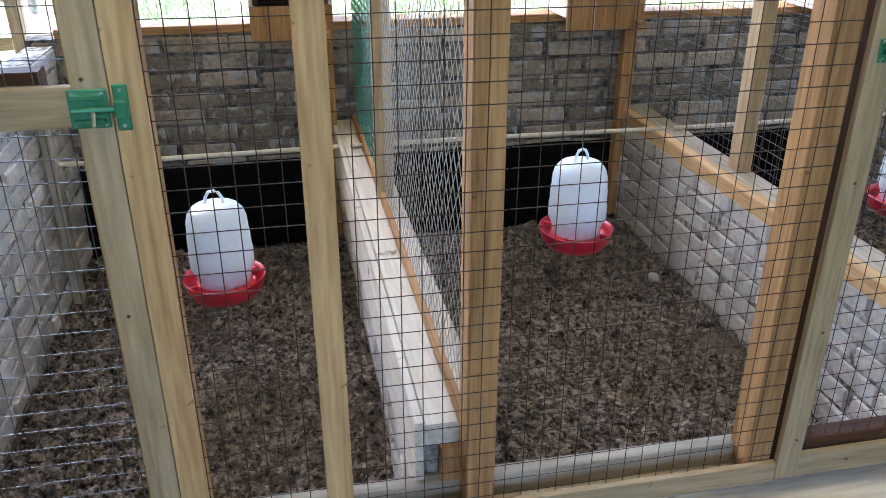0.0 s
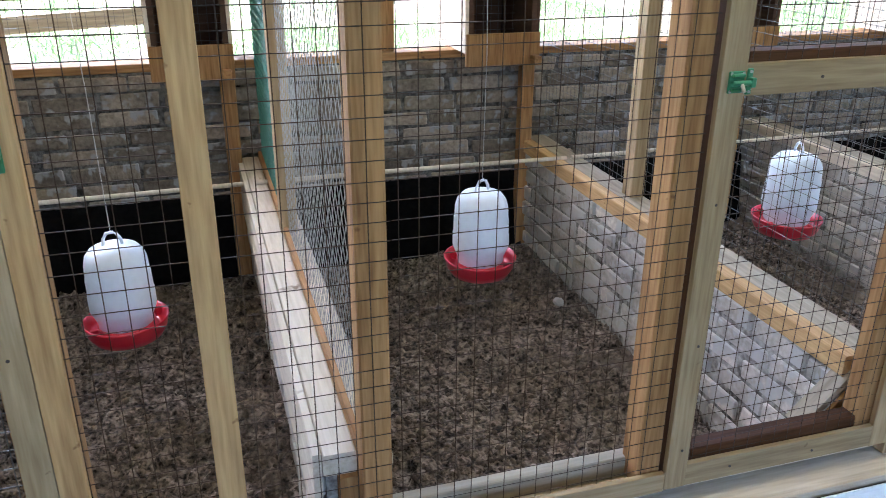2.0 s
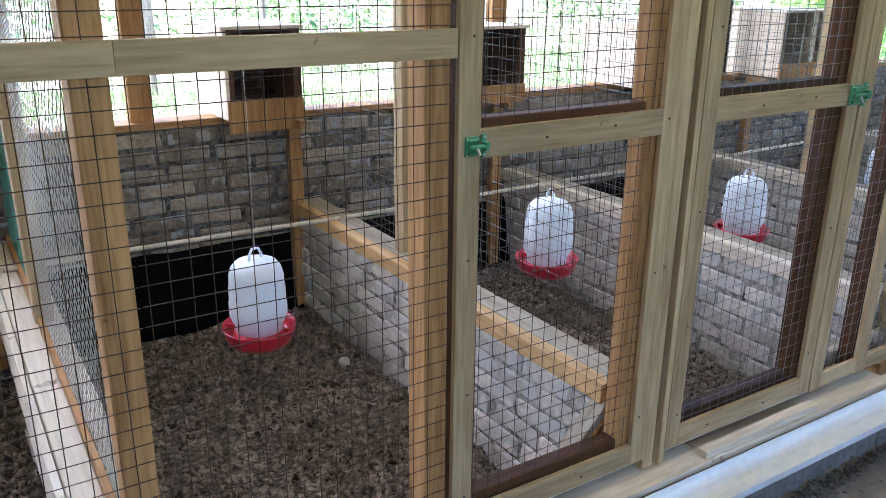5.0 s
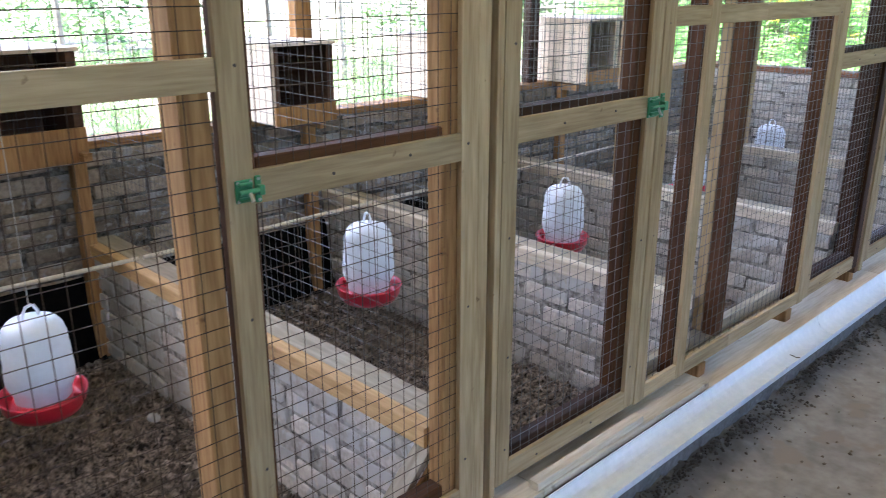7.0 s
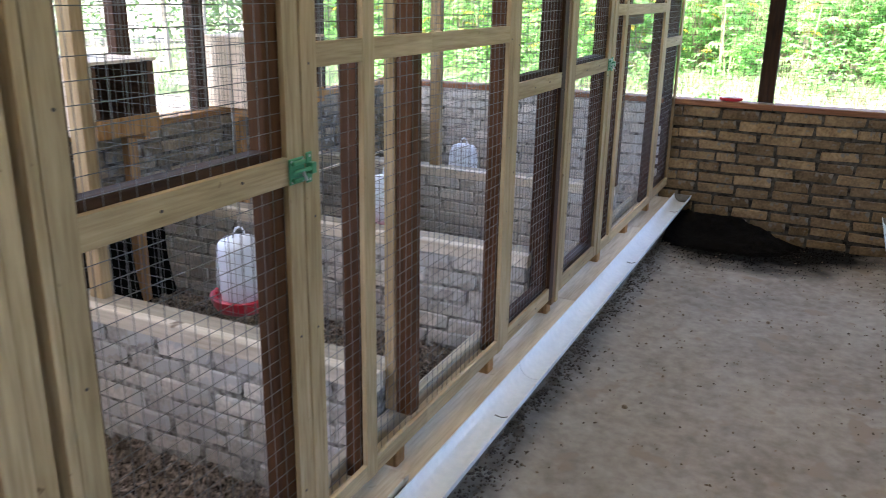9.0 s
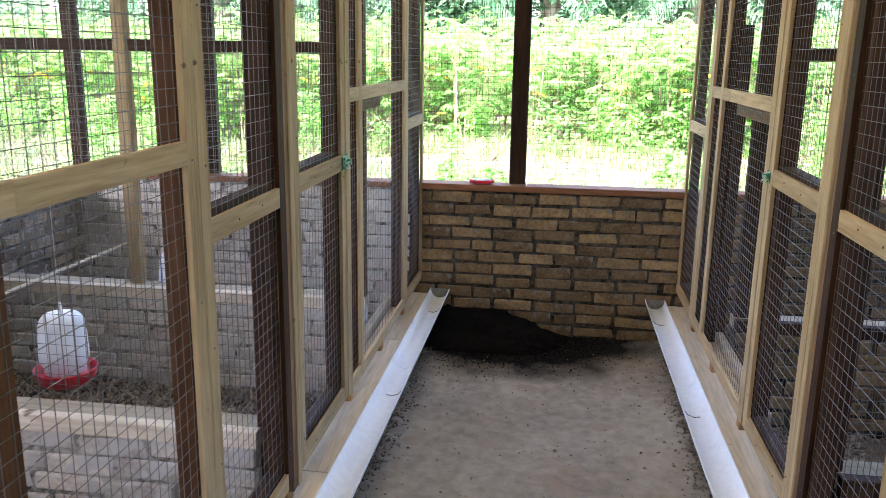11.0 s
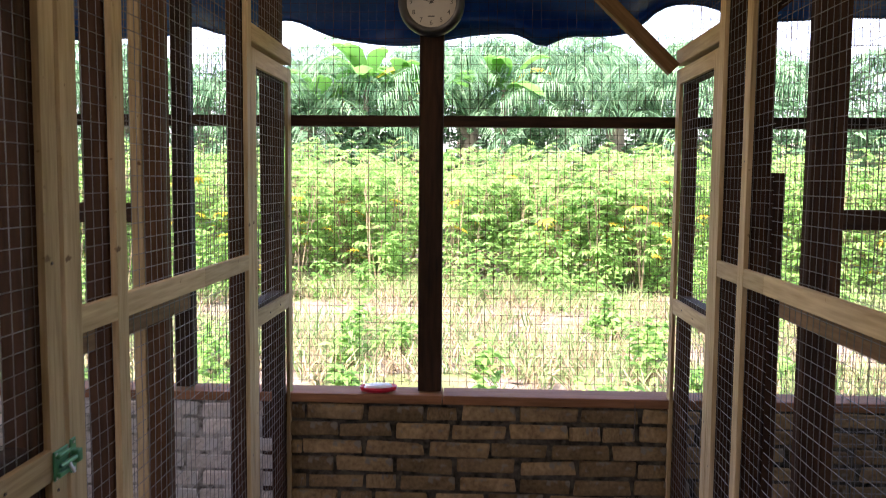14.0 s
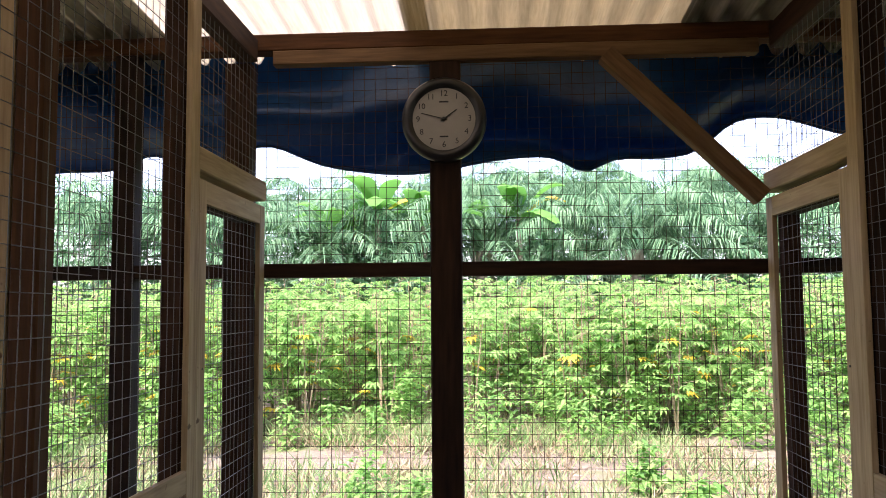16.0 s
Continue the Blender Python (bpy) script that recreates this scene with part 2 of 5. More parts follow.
BANANA = leafy("banana_leaf", (0.05, 0.21, 0.035), (0.15, 0.39, 0.075), 0.45)
BUSH = leafy("bush_leaf", (0.06, 0.13, 0.045), (0.20, 0.30, 0.11), 0.35)
GRASS = leafy("grass_blade", (0.10, 0.21, 0.065), (0.30, 0.38, 0.16), 0.35)
STRAW = leafy("dry_grass_blade", (0.20, 0.162, 0.088), (0.35, 0.30, 0.18), 0.2)
DEADLEAF = leafy("dead_leaf", (0.10, 0.068, 0.04), (0.31, 0.25, 0.185), 0.1)
BARK = mixed("tree_bark", (0.12, 0.10, 0.07), (0.30, 0.26, 0.20), 6, 0.9, 0.6, (1, 1, 0.3))

# ---- tools ----
W = {}
RNG = random.Random(7)


def mesh_of(name, bm, mat, smooth=False):
    me = bpy.data.meshes.new(name)
    bm.to_mesh(me)
    bm.free()
    me.materials.append(mat)
    if smooth:
        me.polygons.foreach_set("use_smooth", [True] * len(me.polygons))
    return me


def raw_mesh(name, verts, faces, mat, smooth=False):
    me = bpy.data.meshes.new(name)
    me.from_pydata(verts, [], faces)
    me.materials.append(mat)
    if smooth:
        me.polygons.foreach_set("use_smooth", [True] * len(me.polygons))
    return me


def put(name, me, parent=None, m=None, label=""):
    """A mesh object at the world pose m, under parent if given."""
    ob = new(name, me)
    m = m or Matrix()
    if parent:
        ob.parent = parent
        ob.matrix_parent_inverse = W[parent].inverted()
    ob.matrix_basis = m
    W[ob] = m.copy()
    if label:
        ob["label"] = label
    return ob


def part(name, bm, mat, parent, label="", m=None, smooth=False):
    return put(name, mesh_of(name, bm, mat, smooth), parent, m, label)


def thing(name, at, label, category, group="", kind=""):
    ob = new(name)
    ob.empty_display_size = 0.05
    ob.matrix_basis = Matrix.Translation(at)
    W[ob] = ob.matrix_basis.copy()
    return tagged(ob, label, category, group, kind)


def block(bm, x0, x1, y0, y1, z0, z1, bevel=0.0):
    vs = bmesh.ops.create_cube(bm, size=1)["verts"]
    for v in vs:
        v.co = Vector(((x0 + x1) / 2 + v.co.x * (x1 - x0), (y0 + y1) / 2 + v.co.y * (y1 - y0), (z0 + z1) / 2 + v.co.z * (z1 - z0)))
    if bevel:
        es = list({e for v in vs for e in v.link_edges})
        bmesh.ops.bevel(bm, geom=es, offset=bevel, segments=1, affect="EDGES")


def slab(x0, x1, y0, y1, z0, z1, bevel=0.0):
    bm = bmesh.new()
    block(bm, x0, x1, y0, y1, z0, z1, bevel)
    return bm


def timber(name, a, b, w, d, mat, parent=None, side=(1, 0, 0), label="", category="", group=""):
    """A sawn length from a to b, w wide along side and d deep, with softened and slightly uneven edges."""
    a, b = Vector(a), Vector(b)
    z = (b - a).normalized()
    x = (Vector(side) - z * Vector(side).dot(z)).normalized()
    y = z.cross(x)
    m = Matrix(((x.x, y.x, z.x, a.x), (x.y, y.y, z.y, a.y), (x.z, y.z, z.z, a.z), (0, 0, 0, 1)))
    ln, c = (b - a).length, min(w, d) * 0.07
    ring = [(w / 2 - c, d / 2), (-w / 2 + c, d / 2), (-w / 2, d / 2 - c), (-w / 2, -d / 2 + c), (-w / 2 + c, -d / 2), (w / 2 - c, -d / 2), (w / 2, -d / 2 + c), (w / 2, d / 2 - c)]
    k = max(1, int(ln / 0.5))
    vs, fs = [], []
    for i in range(k + 1):
        jx, jy = (RNG.uniform(-0.0012, 0.0012) for _ in "ab") if 0 < i < k else (0, 0)
        vs += [(px + jx, py + jy, ln * i / k) for px, py in ring]
    for i in range(k):
        for j in range(8):
            q = (j + 1) % 8
            fs.append((i * 8 + j, i * 8 + q, i * 8 + 8 + q, i * 8 + 8 + j))
    fs += [tuple(range(7, -1, -1)), tuple(range(k * 8, k * 8 + 8))]
    ob = put(name, raw_mesh(name, vs, fs, mat), parent, m, label if parent else "")
    if not parent:
        tagged(ob, label, category, group)
    return ob


def tube(vs, fs, pts, r, sides=3):
    """Adds a thin round bar along pts."""
    n0 = len(vs)
    for i, p in enumerate(pts):
        d = (pts[min(i + 1, len(pts) - 1)] - pts[max(i - 1, 0)]).normalized()
        u = d.orthogonal().normalized() if abs(d.z) < 0.95 else d.cross(Vector((1, 0, 0))).normalized()
        v = d.cross(u)
        rr = r[i] if isinstance(r, list) else r
        vs += [p + (u * math.cos(k * math.tau / sides) + v * math.sin(k * math.tau / sides)) * rr for k in range(sides)]
    for i in range(len(pts) - 1):
        for k in range(sides):
            q = (k + 1) % sides
            fs.append((n0 + i * sides + k, n0 + i * sides + q, n0 + (i + 1) * sides + q, n0 + (i + 1) * sides + k))
    return vs, fs


STEP = 0.0325


def wire_net(parent, o, u, v, lu, lv, name="wire_mesh", step=STEP, r=0.00095, mat=None, sag=0.0025, diamond=False):
    """Welded wire netting over the rectangle from o along u (lu) and v (lv)."""
    o, u, v = Vector(o), Vector(u), Vector(v)
    nrm = u.cross(v)
    seed = RNG.random() * 50
    vs, fs = [], []

    def at(s, t):
        w = noise.noise_vector(o + u * s * 3 + v * t * 3 + Vector((seed, 0, 0)))
        return o + u * (s + w.x * sag) + v * (t + w.y * sag) + nrm * w.z * sag * 1.6

    def line(s0, t0, s1, t1):
        k = max(2, int(max(abs(s1 - s0), abs(t1 - t0)) / 0.13))
        tube(vs, fs, [at(s0 + (s1 - s0) * i / k, t0 + (t1 - t0) * i / k) for i in range(k + 1)], r)

    if diamond:
        h = step * 1.3
        c = -lv * step / h
        while c < lu:
            for a, b in ((0, lv), (lv, 0)):
                w = lv * step / h
                s0, t0, s1, t1 = c, a, c + w, b
                if s0 < 0:
                    t0, s0 = a + (b - a) * (-s0 / w), 0
                if s1 > lu:
                    t1, s1 = a + (b - a) * ((lu - c) / w), lu
                if s1 - s0 > 0.01:
                    line(s0, t0, s1, t1)
            c += step
    else:
        f = RNG.uniform(0.2, 0.8)
        for i in range(int(lu / step)):
            line((i + f) * step, 0, (i + f) * step, lv)
        for i in range(int(lv / step)):
            line(0, (i + f) * step, lu, (i + f) * step)
    return put(name, raw_mesh(name, vs, fs, mat or WIRE, True), parent)


# ---- plan ----
X0, X1 = -0.77, 6.0            # inner faces of the end walls
FRONT = 1.07                   # face of the pen fronts on one side of the aisle
MID = 0.36                     # middle of the aisle
BACK = 3.1                     # inner face of the long back wall
TOP = 0.807                    # top of the outer half walls
PARTS = (0.2, 1.42, 2.555, 3.735, 5.06)   # low walls between pens
PLATE = 2.46                   # underside of the top plates


def side_y(y, s):
    """The same distance from the aisle's middle on either side of it."""
    return y + 0.018 if s > 0 else 2 * MID - y


# ---- ground and floors ----
def grid_sheet(name, x0, x1, y0, y1, step, height, mat, label, category):
    nx, ny = int((x1 - x0) / step) + 1, int((y1 - y0) / step) + 1
    vs = []
    for j in range(ny):
        for i in range(nx):
            x, y = x0 + (x1 - x0) * i / (nx - 1), y0 + (y1 - y0) * j / (ny - 1)
            vs.append((x, y, height(x, y)))
    fs = [(j * nx + i, j * nx + i + 1, (j + 1) * nx + i + 1, (j + 1) * nx + i) for j in range(ny - 1) for i in range(nx - 1)]
    return tagged(put(name, raw_mesh(name, vs, fs, mat, True)), label, category, kind="structure")


def pen_height(x, y):
    """Scratched soil: broad hollows, and clods of two sizes with gaps between them."""
    p = Vector((x, y, 0))
    w = p + 0.03 * noise.noise_vector(p * 14)
    big, small = noise.voronoi(w * 17)[0][0], noise.voronoi(w * 27)[0][0]
    rough = 0.55 + 0.45 * min(1.0, max(0.0, 0.5 + 1.6 * noise.noise(p * 2.1)))
    return 0.016 * noise.noise(p * 3) + 0.012 * noise.noise(p * 11) + rough * (0.06 * max(0.0, 0.62 - big) + 0.075 * max(0.0, 0.6 - small)) - 0.03


def aisle_height(x, y):
    p = Vector((x, y, 5))
    rim = max(0.0, 1 - (0.62 - abs(y - MID)) / 0.14) if abs(y - MID) < 0.62 else 1.0
    return 0.006 * noise.noise(p * 2) + 0.003 * noise.noise(p * 14) + rim * (0.012 + 0.02 * noise.noise(p * 25))


grid_sheet("floor_aisle", -3.9, X1, side_y(1.04, -1), 1.055, 0.022, aisle_height, TRODDEN, "packed brown earth floor of the aisle, dusty and littered", "floor")
grid_sheet("floor_pens_north", X0, X1, 1.1, BACK, 0.0115, pen_height, SOIL, "dark crumbly scratched soil floor of the pens", "floor")
grid_sheet("floor_pens_south", X0, X1, side_y(BACK, -1), side_y(1.1, -1), 0.03, pen_height, SOIL, "dark crumbly soil floor of the opposite pens", "floor")


def land(x, y):
    d = max(0.0, math.hypot(max(abs(x - 2.6) - 4.5, 0), max(abs(y - 0.4) - 4, 0)))
    return -0.05 + 0.05 * noise.noise(Vector((x, y, 0)) * 0.4) * min(1, d / 2) + (0.0 if d < 40 else 0)


vs, fs, R0 = [], [], (0, 3, 6, 9, 12, 16, 20, 26, 34, 50, 90, 200, 700, 3000)
for r in R0:
    for k in range(64):
        x, y = 2.6 + r * math.cos(k * math.tau / 64), 0.4 + r * math.sin(k * math.tau / 64)
        vs.append((x, y, land(x, y)))
for i in range(len(R0) - 1):
    for k in range(64):
        q = (k + 1) % 64
        fs.append((i * 64 + k, (i + 1) * 64 + k, (i + 1) * 64 + q, i * 64 + q))
tagged(put("ground", raw_mesh("ground", vs, fs, SAND, True)), "pale sandy ground with patches of weed", "ground", kind="structure")

# ---- timber fronts of the pens ----
DOORS = ((-0.77, -0.214, "b"), (0.866, 1.418, "a"), (1.49, 2.062, "b"), (3.185, 3.715, ""), (3.79, 4.348, "b"), (5.512, 6.03, ""))


def latch(door, x, y, z, s, k=1.0):
    """A green sliding bolt: plate and bolt on the door, keeper on the jamb."""
    q = min(1.0, k * 1.15)

    def plate(x0, x1, name, parent, mat=GREEN, dy=0.004, dz=0.026, z0=0.0):
        ys = sorted((side_y(y - dy, s), side_y(y, s)))
        return part(name, slab(x + x0 * k, x + x1 * k, ys[0], ys[1], z + (z0 - dz) * q, z + (z0 + dz) * q, 0.0015), mat, parent)
    lt = plate(-0.052, -0.004, "latch", door, dz=0.025)
    for dz in (0.016, -0.016):
        plate(-0.047, -0.009, "bolt_guide", lt, dy=0.011, dz=0.004, z0=dz)
    v, f = tube([], [], [Vector((x - 0.048 * k, side_y(y - 0.011, s), z)), Vector((x + 0.012 * k, side_y(y - 0.011, s), z))], 0.0045, 8)
    put("bolt", raw_mesh("bolt", v, f, GREEN, True), lt)
    v, f = tube([], [], [Vector((x - 0.022 * k, side_y(y - 0.012, s), z)), Vector((x - 0.022 * k, side_y(y - 0.022, s), z - 0.018 * q))], 0.003, 8)
    put("bolt_knob", raw_mesh("bolt_knob", v, f, STEEL, True), lt, label="bright steel knob")
    plate(0.003, 0.021, "keeper", lt, dz=0.03)
    plate(0.004, 0.020, "keeper_bridge", lt, dy=0.016, dz=0.011)
    for px, pz in ((-0.046, 0.02), (-0.046, -0.02), (-0.010, 0.02), (-0.010, -0.02), (0.012, 0.023), (0.012, -0.023)):
        v, f = tube([], [], [Vector((x + px * k, side_y(y - 0.0055, s), z + pz * q)), Vector((x + px * k, side_y(y - 0.002, s), z + pz * q))], 0.0026, 7)
        f.append(tuple(range(6, -1, -1)))
        put("screw", raw_mesh("screw", v, f, STEEL), lt)


def nails(parent, pts, s):
    for x, z in pts:
        y = side_y(1.0525, s)
        v, f = tube([], [], [Vector((x, y, z)), Vector((x, side_y(1.058, s), z))], 0.0028, 7)
        f.append(tuple(range(6, -1, -1)))
        put("nail", raw_mesh("nail", v, f, DARKNAIL), parent)


def upright(name, parent, x0, x1, y0, y1, z0, z1, mat, s):
    return timber(name, ((x0 + x1) / 2, side_y((y0 + y1) / 2, s), z0), ((x0 + x1) / 2, side_y((y0 + y1) / 2, s), z1), x1 - x0, y1 - y0, mat, parent)


def level(name, parent, x0, x1, y0, y1, z0, z1, mat, s):
    return timber(name, (x0, side_y((y0 + y1) / 2, s), (z0 + z1) / 2), (x1, side_y((y0 + y1) / 2, s), (z0 + z1) / 2), z1 - z0, y1 - y0, mat, parent, side=(0, 0, 1))


def pen_door(x0, x1, knob, s):
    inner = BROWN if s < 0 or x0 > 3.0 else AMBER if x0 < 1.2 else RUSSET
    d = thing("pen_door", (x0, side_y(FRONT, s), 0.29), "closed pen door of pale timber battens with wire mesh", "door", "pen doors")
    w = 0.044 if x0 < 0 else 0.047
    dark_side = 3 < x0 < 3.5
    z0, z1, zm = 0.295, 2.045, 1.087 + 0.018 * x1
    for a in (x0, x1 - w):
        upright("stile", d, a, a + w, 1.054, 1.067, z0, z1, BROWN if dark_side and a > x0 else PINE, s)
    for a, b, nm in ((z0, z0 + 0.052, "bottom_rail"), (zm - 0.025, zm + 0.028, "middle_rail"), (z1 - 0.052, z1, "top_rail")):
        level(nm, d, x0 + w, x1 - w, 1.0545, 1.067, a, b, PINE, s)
    # Left back stile gets darker timber, its shade painted in; the right stays lighter.
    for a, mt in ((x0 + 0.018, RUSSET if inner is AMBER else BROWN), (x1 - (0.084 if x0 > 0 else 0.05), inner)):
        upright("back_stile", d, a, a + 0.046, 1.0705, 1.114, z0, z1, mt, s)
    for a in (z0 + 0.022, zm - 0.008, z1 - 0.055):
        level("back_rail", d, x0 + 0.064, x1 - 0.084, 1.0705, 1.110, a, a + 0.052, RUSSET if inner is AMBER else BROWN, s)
    wire_net(d, (x0 + 0.02, side_y(1.0688, s), z0 + 0.01), (1, 0, 0), (0, 0, 1), x1 - x0 - 0.04, z1 - z0 - 0.02, mat=RUSTY_BACKLIT if 0 < x0 < 1.2 and s > 0 else WIRE)
    nails(d, [(x0 + 0.03, z0 + 0.09), (x0 + 0.032, 0.62), (x0 + 0.026, 0.9), (x0 + 0.03, 1.3), (x0 + 0.03, 1.62), (x1 - 0.03, 0.42), (x1 - 0.026, 0.78), (x1 - 0.03, 1.12), (x1 - 0.028, 1.5), (x0 + 0.2, zm), (x1 - 0.18, zm + 0.006), (x0 + 0.15, z0 + 0.026), (x1 - 0.2, z0 + 0.022)], s)
    if knob:
        latch(d, x0 + 0.045 if knob == "a" else x1 + 0.002, 1.052, zm, s, 0.62 if knob == "a" or s < 0 else 1.0)
    h = thing("door_header", (x0, side_y(FRONT, s), 2.06), "pale timber header over a pen door", "beam", "door headers")
    level("board", h, x0 - 0.005, x1 + 0.005, 1.052, 1.098, 2.062, 2.118, PINE, s)
    wire_net(h, (x0, side_y(1.0778, s), 2.12), (1, 0, 0), (0, 0, 1), x1 - x0, 0.34)


def pen_screen(x0, x1, uprights, s, amber):
    """A fixed front panel: uprights as (x0, x1, in front?), rails and netting."""
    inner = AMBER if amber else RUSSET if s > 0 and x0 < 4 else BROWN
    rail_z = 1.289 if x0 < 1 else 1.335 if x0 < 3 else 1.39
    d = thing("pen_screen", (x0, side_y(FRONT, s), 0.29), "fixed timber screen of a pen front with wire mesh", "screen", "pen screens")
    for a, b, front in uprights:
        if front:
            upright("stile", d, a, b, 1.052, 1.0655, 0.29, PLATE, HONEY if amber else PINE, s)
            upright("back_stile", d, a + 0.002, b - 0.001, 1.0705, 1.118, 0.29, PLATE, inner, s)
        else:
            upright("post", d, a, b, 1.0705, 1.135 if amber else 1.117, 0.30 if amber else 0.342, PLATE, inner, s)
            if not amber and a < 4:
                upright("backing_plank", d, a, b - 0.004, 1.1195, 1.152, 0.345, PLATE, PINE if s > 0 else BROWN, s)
    cuts = sorted([x0] + [c for a, b, fr in uprights if fr for c in (a, b)] + [x1])
    for a, b in zip(cuts[::2], cuts[1::2]):
        if b - a > 0.02:
            level("middle_rail", d, a, b, 1.053, 1.066, rail_z - 0.024, rail_z + 0.024, PINE, s)
            if x0 > 4 and b < 5.1:
                level("back_rail", d, a, b - 0.06, 1.0705, 1.106, rail_z - 0.07, rail_z - 0.022, DUSKY, s)
            level("bottom_rail", d, a, b, 1.053, 1.066, 0.292, 0.336, PINE, s)
    level("bottom_back_rail", d, x0, x1, 1.119, 1.15, 0.292, 0.34, GREYWOOD, s)
    wire_net(d, (x0, side_y(1.068, s), 0.3), (1, 0, 0), (0, 0, 1), x1 - x0, PLATE - 0.3, mat=RUSTY_BACKLIT if amber else WIRE)
    nails(d, [((a + b) / 2 + RNG.uniform(-0.006, 0.006), z) for a, b, fr in uprights if fr for z in (0.5, 0.78, 1.02, 1.32, 1.7)], s)


SCREENS = (
    (-0.213, 0.319, ((-0.212, -0.171, 1), (0.019, 0.063, 1), (0.262, 0.314, 0)), 1),
    (0.32, 0.863, ((0.812, 0.862, 0),), 1),
    (2.066, 2.61, ((2.066, 2.116, 1), (2.285, 2.333, 1), (2.545, 2.595, 0)), 0),
    (2.611, 3.181, ((3.132, 3.18, 1),), 0),
    (4.354, 5.06, ((4.356, 4.412, 1), (4.556, 4.602, 1)), 0),
    (5.061, 5.508, ((5.455, 5.506, 1),), 0),
)
FACING = SCREENS[:4] + (
    (4.354, 5.06, ((4.356, 4.412, 1),), 0),
    (5.061, 5.508, ((5.215, 5.262, 1), (5.455, 5.506, 1)), 0),
)
for s in (1, -1):
    for x0, x1, knob in DOORS:
        pen_door(x0, x1, knob, s)
    for x0, x1, ups, amber in SCREENS if s > 0 else FACING:
        pen_screen(x0, x1, ups, s, amber and s > 0)
    for x in (1.437, 1.479, 3.734, 3.772):
        timber("door_jamb", (x, side_y(1.072 if x in (1.437, 3.734) else 1.068, s), 0.262), (x, side_y(1.072 if x in (1.437, 3.734) else 1.068, s), PLATE), 0.034 if x < 1.45 or x > 3 else 0.018, 0.03, DUSKY if x == 3.734 else PINE, label="narrow brown timber jamb strip between two pen doors" if x == 3.734 else "narrow pale timber jamb strip between two pen doors", category="post", group="jamb strips")
    for x in (1.456, 3.752, 6.035):
        if s > 0 or x < 6:
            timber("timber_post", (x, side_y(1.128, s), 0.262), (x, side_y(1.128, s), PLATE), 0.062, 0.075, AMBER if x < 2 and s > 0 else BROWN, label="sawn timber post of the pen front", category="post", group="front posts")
    for a, b in ((X0, 1.43), (1.434, 3.72), (3.724, X1)):
        timber("sill_beam", (a, side_y(1.12, s), 0.275), (b, side_y(1.12, s), 0.275), 0.034, 0.062, CREAM, side=(0, 0, 1), label="pale timber sill beam under the pen front", category="beam", group="sill beams")
    for a, b in ((X0, 2.5), (2.503, X1)):
        timber("top_plate", (a, side_y(1.1, s), PLATE + 0.035), (b, side_y(1.1, s), PLATE + 0.035), 0.07, 0.06, BROWN, side=(0, 0, 1), label="dark timber top plate along the pen front", category="beam", group="top plates")
    for x in (2.5, 3.14, 3.75, 4.5, 5.06, 5.6):
        timber("sill_block", (x, side_y(1.108, s), 0.2158), (x, side_y(1.108, s), 0.2578), 0.05, 0.06, AMBER, label="short timber block between kerb plank and sill beam", category="block", group="sill blocks")

timber("doubling_board", (5.238, side_y(1.137, -1), 0.296), (5.238, side_y(1.137, -1), 1.67), 0.043, 0.034, BROWN, label="dark sawn board doubling a post of the pen front", category="board")

# ---- kerb, plank and feeding trough ----
def trough_at(x):
    return 0.944, 0.243 + 0.002 * (x - 3.6)


